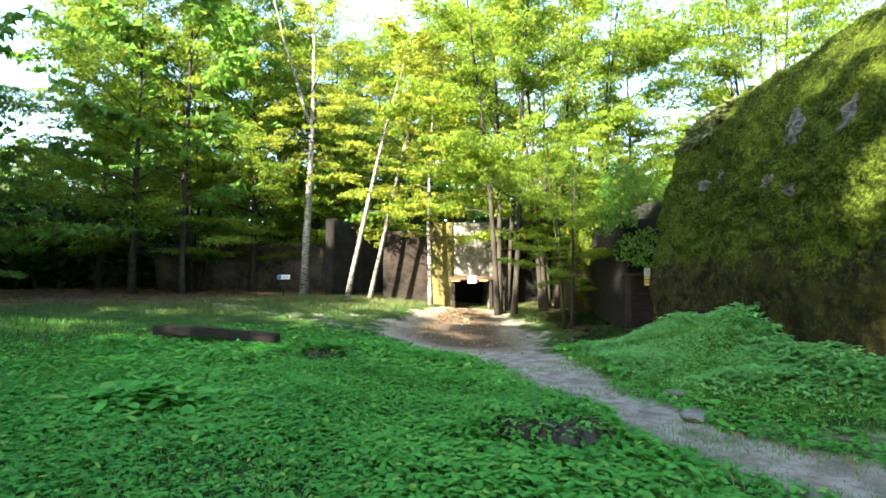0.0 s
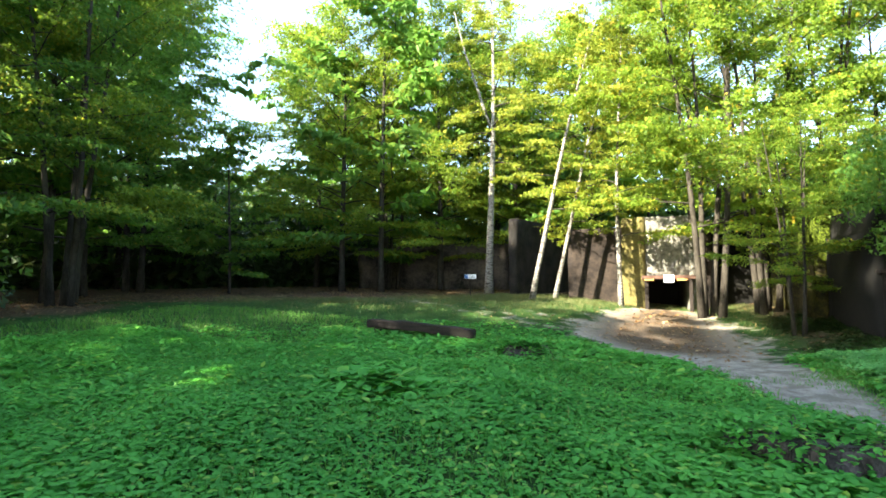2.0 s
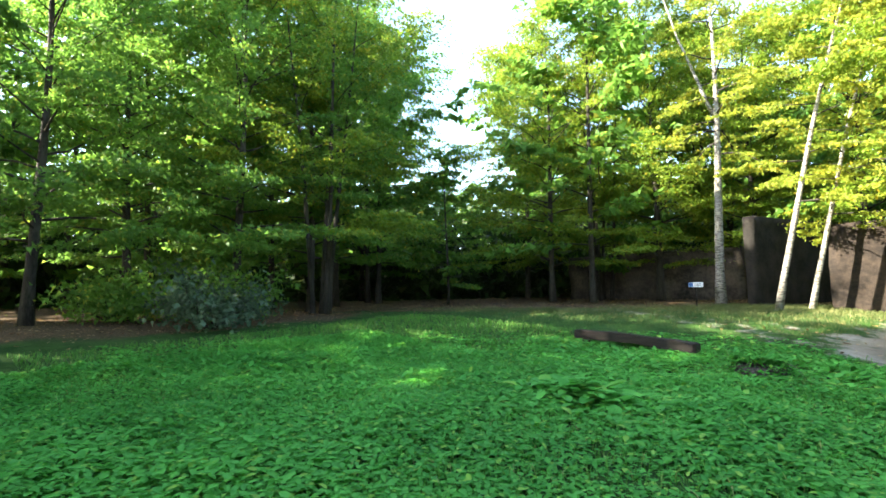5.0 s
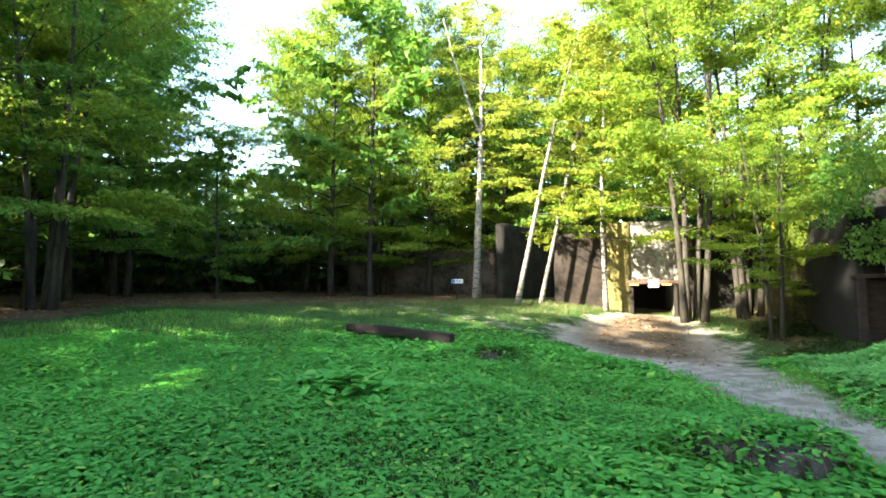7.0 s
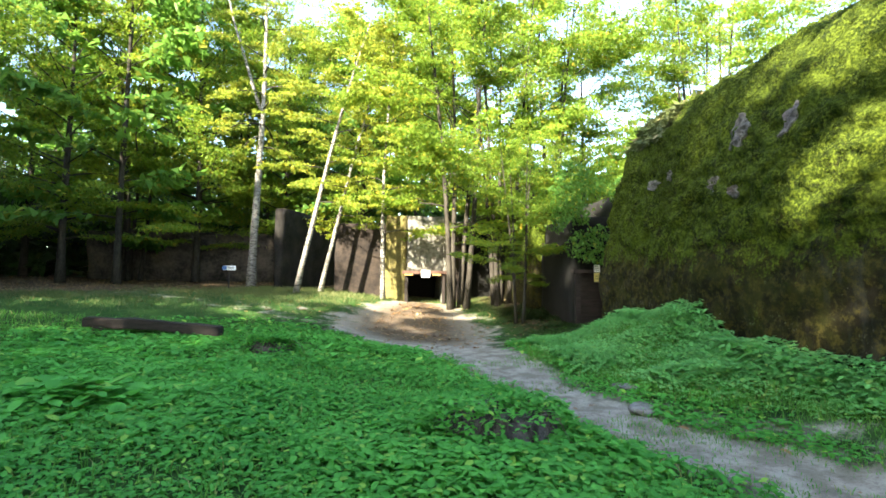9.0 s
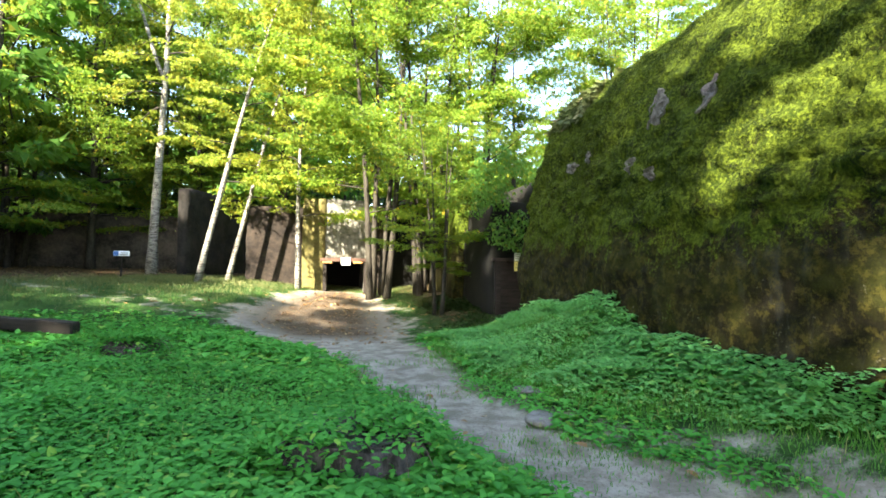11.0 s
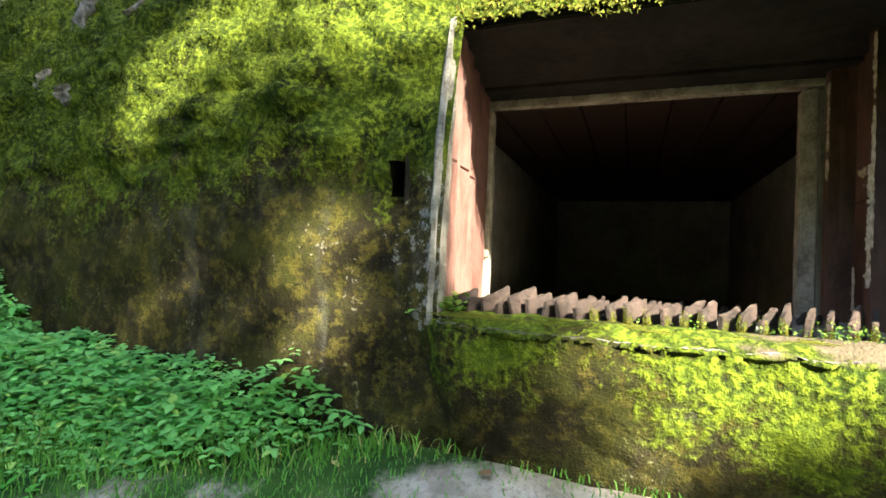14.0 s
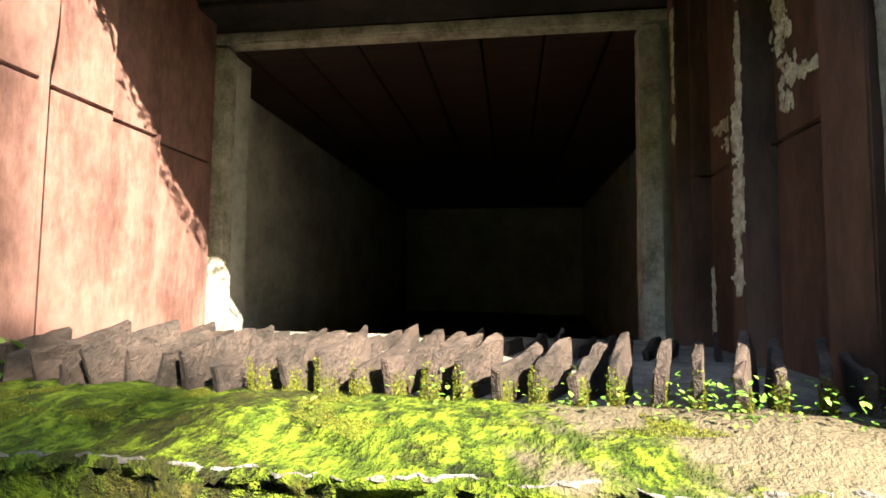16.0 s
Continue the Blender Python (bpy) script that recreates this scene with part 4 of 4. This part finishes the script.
def build_spall(y, z, wide, high, seed):
    bm = bmesh.new()
    n = 28
    mid = bm.verts.new(on_wall(y, z, 0.012))
    rings = []
    for r, out in ((0.55, 0.018), (0.92, 0.022), (1.1, -0.06)):
        ring = []
        for i in range(n):
            a = 2 * math.pi * i / n
            w = 1 + 0.45 * noise.noise(Vector((math.cos(a) * 1.7, math.sin(a) * 1.7, seed))) + 0.15 * noise.noise(Vector((math.cos(a) * 6, math.sin(a) * 6, seed)))
            q = on_wall(y + wide / 2 * r * w * math.cos(a), z + high / 2 * r * w * math.sin(a), out + 0.025 * noise.noise(Vector((r * 5, a * 3, seed))))
            ring.append(bm.verts.new(q))
        rings.append(ring)
    for i in range(n):
        bm.faces.new((mid, rings[0][(i + 1) % n], rings[0][i]))
        for r0, r1 in zip(rings, rings[1:]):
            bm.faces.new((r0[i], r0[(i + 1) % n], r1[(i + 1) % n], r1[i]))
    part("bare_patch", bm, M_SPALL, bunker, "broken bare concrete patch")


for i, (y, z, w, h) in enumerate(((7.55, 3.9, 0.5, 0.5), (6.5, 3.8, 0.24, 0.5), (10.05, 3.5, 0.38, 0.22), (9.38, 3.55, 0.18, 0.24), (7.96, 3.15, 0.26, 0.28), (7.38, 2.92, 0.2, 0.22), (3.25, 3.5, 0.5, 0.24), (2.7, 3.42, 0.5, 0.2))):
    build_spall(y, z, w, h, i * 3.1)


# ---- low growth ----
def herb_mesh(name, spots, heading, pitch, size, material):
    """Broad pointed leaves with six corners and a folded midrib, in one mesh."""
    n = len(spots)
    way = np.stack([np.cos(heading) * np.cos(pitch), np.sin(heading) * np.cos(pitch), np.sin(pitch)], 1)
    side = np.stack([-np.sin(heading), np.cos(heading), np.zeros(n)], 1)
    up = np.cross(way, side)
    s = size[:, None]
    rows = [spots, spots + way * s * 0.3 + side * s * 0.34 + up * s * 0.07, spots + way * s * 0.7 + side * s * 0.26 + up * s * 0.04, spots + way * s - up * s * 0.1, spots + way * s * 0.7 - side * s * 0.26 + up * s * 0.04, spots + way * s * 0.3 - side * s * 0.34 + up * s * 0.07]
    v = np.stack(rows, 1).reshape(-1, 3)
    i = np.arange(n)[:, None] * 6
    f = np.concatenate([i + np.array([0, 1, 2, 3]), i + np.array([0, 3, 4, 5])], 1).reshape(-1, 4)
    return mesh(name, v, f, material)


def carpet(name, seed, count, area, size, low, high, want, material, label, per=3):
    """Herbs in whorls of leaves over an area, as thick as want(x, y) asks."""
    rng = np.random.default_rng(seed)
    x, y = rng.uniform(area[0], area[2], count), rng.uniform(area[1], area[3], count)
    keep = rng.uniform(0, 1, count) < want(x, y)
    x, y = x[keep], y[keep]
    n = len(x)
    rise = np.clip(0.3 + 0.8 * want(x, y), 0, 1)
    z = height(x, y) + rise * rng.uniform(low, high, n) * (0.75 + 0.45 * ripple(x, y, 2.4))
    big = size * rng.uniform(0.6, 1.35, n) * (1 + 0.25 * ripple(x, y, 1.1))
    turn = rng.uniform(0, 6.28, n)
    sp, hd, pt, sz = [], [], [], []
    for k in range(per):
        a = turn + k * 2 * np.pi / per + rng.normal(0, 0.25, n)
        sp.append(np.stack([x + np.cos(a) * big * 0.1, y + np.sin(a) * big * 0.1, z + rng.normal(0, 0.012, n)], 1))
        hd.append(a)
        pt.append(rng.normal(-0.08, 0.3, n))
        sz.append(big * rng.uniform(0.8, 1.1, n))
    ob = herb_mesh(name, np.concatenate(sp), np.concatenate(hd), np.concatenate(pt), np.concatenate(sz), material)
    return tagged(ob, label, "herbs", kind="stuff")


def blades(name, seed, count, area, tall, want, material, label):
    rng = np.random.default_rng(seed)
    x, y = rng.uniform(area[0], area[2], count), rng.uniform(area[1], area[3], count)
    keep = rng.uniform(0, 1, count) < want(x, y)
    x, y = x[keep], y[keep]
    n = len(x)
    z = height(x, y) - 0.01
    h = tall * rng.uniform(0.5, 1.3, n)
    a, b = rng.uniform(0, 6.28, n), rng.uniform(0, 6.28, n)
    w = 0.003 + 0.015 * h
    bend = h * rng.uniform(0.2, 0.8, n)
    p = np.stack([x, y, z], 1)
    s = np.stack([np.cos(a) * w, np.sin(a) * w, 0 * w], 1)
    m = p + np.stack([np.cos(b) * bend * 0.35, np.sin(b) * bend * 0.35, h * 0.6], 1)
    t = p + np.stack([np.cos(b) * bend, np.sin(b) * bend, h * (1 - 0.3 * bend / h)], 1)
    v = np.stack([p - s, p + s, m + s * 0.8, m - s * 0.8, t + s * 0.1, t - s * 0.1], 1).reshape(-1, 3)
    i = np.arange(n)[:, None] * 6
    f = np.concatenate([i + np.array([0, 1, 2, 3]), i + np.array([3, 2, 4, 5])], 1).reshape(-1, 4)
    return tagged(mesh(name, v, f, material), label, "grass", kind="stuff")


def off_path(x, y):
    return np.clip(1.15 - 1.6 * soil_at(x, y) - litter_at(x, y), 0, 1) * (x < face_x(y) - 0.03)


def sunken(x, y):
    return off_path(x, y) * np.clip(0.75 + 0.5 * ripple(x, y, 0.9), 0.25, 1)


def bank(x, y):
    return step(-0.12, 0.4, x - herb_line(y) + 0.2 * ripple(x, y, 2.2)) * step(3.2, 3.6, y) * step(11.9, 10.8, y) * (x < face_x(y) - 0.02) * step(0.85, 0.55, soil_at(x, y))


def meadow_left(x, y):
    return off_path(x, y) * step(2.6, 3.4, np.hypot(x, y)) * step(0.2, -0.1, x - meadow_line(y) + 0.2 * ripple(x, y, 3.1))


carpet("meadow_herbs", 1, 115000, (-12, -2, 3.2, 9), 0.074, 0.02, 0.19, lambda x, y: sunken(x, y) * meadow_left(x, y), M_HERB, "dense low green herbs covering the meadow")
carpet("meadow_herbs", 2, 46000, (-15, 3, 3.0, 15), 0.13, 0.03, 0.16, lambda x, y: sunken(x, y) * (np.hypot(x, y) > 8.2) * step(15, 11, np.hypot(x, y)) * (1 - trodden(x, y)), M_HERB, "low green herbs of the middle meadow")
carpet("meadow_herbs", 43, 12000, (-9, -8, 3.2, 3.6), 0.1, 0.02, 0.12, lambda x, y: sunken(x, y) * np.where((np.hypot(x, y) < 3.3) | (y < -1.8), 1, 0) * step(0.2, -0.1, x - meadow_line(y)), M_HERB, "low green herbs in the shade of the meadow")
carpet("herb_clump", 3, 700, (-5.0, 5.6, -2.6, 7.4), 0.2, 0.15, 0.34, lambda x, y: np.exp(-((x + 3.8) / 0.8) ** 2 - ((y - 6.5) / 0.6) ** 2), M_HERB, "taller clump of broad-leaved herbs in the meadow", 4)
carpet("bank_herbs", 4, 34000, (2.9, 3.2, 5.6, 12), 0.066, 0.04, 0.27, lambda x, y: bank(x, y) * np.clip(0.62 + 0.7 * ripple(x, y, 2.9), 0.2, 1), M_NETTLE, "lush nettles on the bank below the bunker wall", 4)
carpet("wall_foot_herbs", 5, 5600, (4.5, 3.4, 5.4, 11.5), 0.08, 0.15, 0.5, lambda x, y: bank(x, y) * step(face_x(y) - 0.75, face_x(y) - 0.35, x), M_NETTLE, "tall broad herbs along the wall foot", 4)
carpet("path_herbs", 6, 5000, (1.6, 3.0, 4.2, 8), 0.07, 0.02, 0.08, lambda x, y: 0.5 * step(0.95, 0.5, soil_at(x, y)) * (x < face_x(y)), M_HERB, "small herbs along the trodden path")
carpet("recess_ivy", 41, 9000, (2.8, 11.6, 6.2, 17.5), 0.09, 0.03, 0.16, lambda x, y: np.clip(0.5 + 0.8 * ripple(x, y, 1.7), 0, 1) * step(3.0, 4.0, x) * step(0.5, 0.2, near_track(x, y, TRACK)), M_DEEP, "ivy on the ground before the recess, shade in its colour")
blades("meadow_grass", 7, 60000, (-14, 1.5, 4.9, 13), 0.14, lambda x, y: 0.8 * off_path(x, y) * (1 - 0.92 * trodden(x, y)), M_GRASS, "short green meadow grass")
blades("path_grass", 8, 60000, (1.0, 0.5, 5.6, 10), 0.045, lambda x, y: np.clip(1.35 - 1.2 * soil_at(x, y) + 0.6 * ripple(x, y, 2.3), 0, 0.9) * (x < face_x(y)), M_GRASS, "thin trodden grass on the path edge")
blades("bank_grass", 19, 52000, (2.6, 3.0, 5.4, 11.9), 0.12, lambda x, y: np.clip(1.2 - 1.2 * soil_at(x, y), 0, 1) * np.clip(0.35 + 0.3 * step(4.0, 6.5, y) + 0.5 * ripple(x, y, 1.7), 0.08, 1) * (x < face_x(y) - 0.02) * step(-0.35, 0.1, x - herb_line(y)), M_GRASS, "fresh grass on the bank below the bunker")
blades("far_grass", 9, 90000, (-18, 10, 4, 24), 0.12, lambda x, y: np.clip(1.1 - 1.4 * soil_at(x, y) - litter_at(x, y), 0, 1) * step(13, 17, y), M_DULL, "grass of the far meadow")
carpet("fallen_leaves", 10, 30000, (-24, -2, 9, 30), 0.1, 0.004, 0.02, lambda x, y: np.clip(litter_at(x, y) * 0.8 + 0.08 * soil_at(x, y), 0, 1), M_DRY, "brown fallen leaves on the ground", 1)


def ivy_on(x, y, r, tall, seed, label):
    rng = np.random.default_rng(seed)
    n = 3400
    a, d = rng.uniform(0, 6.28, n), np.sqrt(rng.uniform(0, 1, n)) * r * 1.35
    px, py = x + np.cos(a) * d * 1.15, y + np.sin(a) * d * 0.85
    z = height(px, py) + tall * step(1.25, 0.9, d / r) * rng.uniform(0.75, 1.2, n) + 0.05
    keep = np.sin(a * 2 + seed) + rng.normal(0, 0.6, n) > -0.6
    ob = herb_mesh("stump_ivy", np.stack([px, py, z], 1)[keep], rng.uniform(0, 6.28, n)[keep], rng.normal(-0.1, 0.35, n)[keep], rng.uniform(0.04, 0.085, n)[keep], M_HERB)
    tagged(ob, label, "ivy", kind="stuff")


ivy_on(1.0, 5.15, 0.62, 0.27, 1, "ivy and herbs trailing over the broad stump")
ivy_on(-2.35, 10.0, 0.36, 0.26, 2, "herbs growing over the small stump")


def sill_growth():
    """Small plants and moss on the sill, the teeth and the upper edge of the opening."""
    rng = np.random.default_rng(21)
    m = np.array(OPEN)

    def out(p):
        return p @ m[:3, :3].T + m[:3, 3]

    n = 130
    r = np.concatenate([rng.uniform(1.1, 2.4, n - 90), rng.normal(2.05, 0.2, 60), rng.normal(0.0, 0.07, 30)])
    p = np.stack([r, rng.uniform(0.05, 0.3, n), 1.2 + rng.uniform(0.0, 0.06, n)], 1)
    sp, hd, sz = [], [], []
    for k in range(4):
        sp.append(p + rng.normal(0, 0.022, (n, 3)))
        hd.append(rng.uniform(0, 6.28, n))
        sz.append(rng.uniform(0.009, 0.02, n) * np.where(r < 0.2, 3.6, 1))
    tagged(herb_mesh("sill_herbs", out(np.concatenate(sp)), np.concatenate(hd), rng.normal(0.2, 0.4, 4 * n), np.concatenate(sz), M_SPROUT), "small green seedlings between the teeth of the sill", "herbs", kind="stuff")
    n = 110000
    p = np.stack([rng.uniform(-0.1, 2.5, n), rng.uniform(-0.12, 0.28, n), np.full(n, 1.195)], 1)
    keep = noise_field(p[:, 0] * 6, p[:, 1] * 9) > -0.25
    sand = 0.9 * step(0.85, 1.7, p[:, 0]) * step(0.07, -0.03, p[:, 1]) + 0.5 * ripple(p[:, 0], p[:, 1] * 3, 6)
    keep &= sand < 0.45
    q = []
    for tooth in TEETH[9:25]:
        t = np.array(tooth)
        for face in (-0.016, 0.014, None):
            c = 330
            z = np.abs(rng.normal(0, 0.045, c))
            if face is None:
                s = np.stack([rng.uniform(-0.014, 0.012, c), np.full(c, -0.003), z], 1)
            else:
                s = np.stack([np.full(c, face), np.abs(rng.normal(0, 0.035, c)), z * 0.7], 1)
            q.append(s[z < 0.1] @ t[:3, :3].T + t[:3, 3])
    p = out(p[keep])
    w0 = len(p)
    p = np.concatenate([p] + q)
    w = rng.normal(0, 1, p.shape)
    w[:, 2] = np.abs(w[:, 2]) + 0.9
    ob = leaves("sill_moss", p, w, np.where(np.arange(len(p)) < w0, rng.uniform(0.0022, 0.005, len(p)), rng.uniform(0.004, 0.008, len(p))), M_SILLMOSS, None, 0.2, rng)
    tagged(ob, "bright yellow-green moss cushions on the sill", "moss", kind="stuff")
    n = 1500
    y = rng.uniform(0.9, 3.4, n)
    z = LINTEL + rng.uniform(-0.06, 0.12, n)
    p = np.stack([face_x(y) + setback(z) - rng.uniform(0, 0.05, n), y, z + 0.04 * ripple(y, y * 0, 7)], 1)
    w = rng.normal(0, 0.6, (n, 3))
    w[:, 2] -= 0.7
    w[:, 0] -= 0.5
    tagged(leaves("edge_moss", p, w, rng.uniform(0.015, 0.04, n), M_SILLMOSS, None, 0.2, rng), "moss fringe hanging over the opening", "moss", kind="stuff")


def noise_field(x, y):
    return ripple(x, y, 1.0) + 0.5 * ripple(y, x, 2.7)


sill_growth()


def wall_moss():
    """Moss tufts that give the wall its fur."""
    rng = np.random.default_rng(5)
    n = 260000
    y, z = rng.uniform(0.2, 11.9, n), rng.uniform(1.7, 5.9, n)
    want = step(1.7, 3.2, z) * (0.55 + 0.6 * noise_field(y * 1.6, z * 1.9)) * np.where((y < JAMB_L + 0.1) & (y > JAMB_R - 0.1) & (z < LINTEL + 0.1), 0, 1)
    keep = rng.uniform(0, 1, n) < want
    y, z = y[keep], z[keep]
    p = np.stack([face_x(y) + setback(z), np.minimum(y, END - 0.28 * setback(z)), z], 1)
    for i in range(len(p)):
        q = Vector(p[i])
        a = relief(q)
        up = min(1.0, float(setback(q.z)) / 2.0)
        p[i] = (q.x - a * (1 - up) - 0.004, q.y, q.z + a * up)
    w = rng.normal(0, 0.6, p.shape)
    w[:, 0] -= 0.7
    w[:, 2] += 0.2
    tagged(leaves("wall_moss", p, w, rng.uniform(0.009, 0.022, len(p)), M_MOSS, None, 0.1, rng), "thick moss cushions on the upper bunker wall", "moss", kind="stuff")


wall_moss()


def undergrowth():
    """The undergrowth and far foliage of the wood, coloured dark for deep shade."""
    rng = np.random.default_rng(31)
    n = 120000
    a, r = np.radians(rng.uniform(-125, 75, n)), rng.uniform(36, 75, n)
    x, y = r * np.sin(a), r * np.cos(a)
    z = height(x, y) + rng.uniform(0, 1, n) ** 1.4 * np.interp(r, [36, 46, 75], [3.0, 8.0, 15.0])
    keep = (x < 3) | (y > 33)
    p = np.stack([x, y, z], 1)[keep]
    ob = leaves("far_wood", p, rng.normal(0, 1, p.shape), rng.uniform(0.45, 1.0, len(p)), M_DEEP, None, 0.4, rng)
    tagged(ob, "foliage deep in the wood, deep shade in its colour", "wood", kind="stuff")


undergrowth()


def build_bush(x, y, wide, tall, n, material, label, seed):
    rng = np.random.default_rng(seed)
    base = tagged(new("elder_bush"), label, "bush", "bushes at the wood edge")
    bm = bmesh.new()
    sp, wy = [], []
    for i in range(22):
        a = rng.uniform(0, 6.28)
        arm = wander(rng, (0, 0, -0.1), (math.cos(a) * 0.9, math.sin(a) * 0.9, 0.9), tall * rng.uniform(0.7, 1.2), 6, 0.2)
        tube(bm, arm, [0.025 - 0.0035 * k for k in range(7)], 5)
        for k in range(3, 7):
            m = n // 88
            sp.append(np.array(arm[k]) + rng.normal(0, 1, (m, 3)) * np.array([wide * 0.2, wide * 0.2, tall * 0.09]))
            wy.append(rng.normal(0, 0.7, (m, 3)) + np.array([math.cos(a) * 0.4, math.sin(a) * 0.4, -0.3]))
    part("stems", bm, M_BARK, base, "", True)
    sp, wy = np.concatenate(sp), np.concatenate(wy)
    leaves("foliage", sp, wy, rng.uniform(0.1, 0.22, len(sp)), material, base, 0.5, rng)
    base.matrix_basis = ground_pose(x, y)


build_bush(-15.5, 6.2, 2.0, 1.9, 2400, M_PINK, "pale grey-green elder bush at the wood edge", 61)
build_bush(-17.5, 7.5, 2.4, 2.0, 3600, M_LEAF3, "dark bush under the hornbeams", 62)
build_bush(-19.0, 4.5, 2.4, 1.8, 3600, M_LEAF3, "dark bush at the shaded meadow edge", 63)


def hanging_growth():
    """Leafy growth that hangs over the recess and the end of the bunker, and dry grass on its crown."""
    rng = np.random.default_rng(77)
    n = 5200
    x, z = rng.uniform(4.1, 6.4, n), rng.uniform(1.9, 4.6, n)
    keep = (noise_field(x * 3, z * 3) > -0.1) & (z > 2.0 + 0.5 * ripple(x, x * 0, 3))
    p = np.stack([x, 13.05 + rng.normal(0, 0.25, n), z], 1)[keep]
    w = rng.normal(0, 0.5, p.shape)
    w[:, 2] -= 0.7
    w[:, 1] -= 0.4
    tagged(leaves("hanging_ivy", p, w, rng.uniform(0.06, 0.13, len(p)), M_LEAF3, None, 0.4, rng), "ivy hanging over the dark recess", "ivy", kind="stuff")
    n = 1500
    y = rng.uniform(10.2, 11.9, n)
    z = rng.uniform(4.6, 5.6, n)
    p = np.stack([face_x(y) + setback(z), np.minimum(y, END - 0.28 * setback(z)), z], 1)
    w = rng.normal(0, 0.35, p.shape)
    w[:, 0] -= 0.3
    w[:, 2] -= 0.5
    tagged(leaves("dry_grass_tuft", p, w, rng.uniform(0.1, 0.26, n), M_DULL, None, 0.1, rng), "dry grass hanging over the bunker edge", "grass", kind="stuff")


hanging_growth()
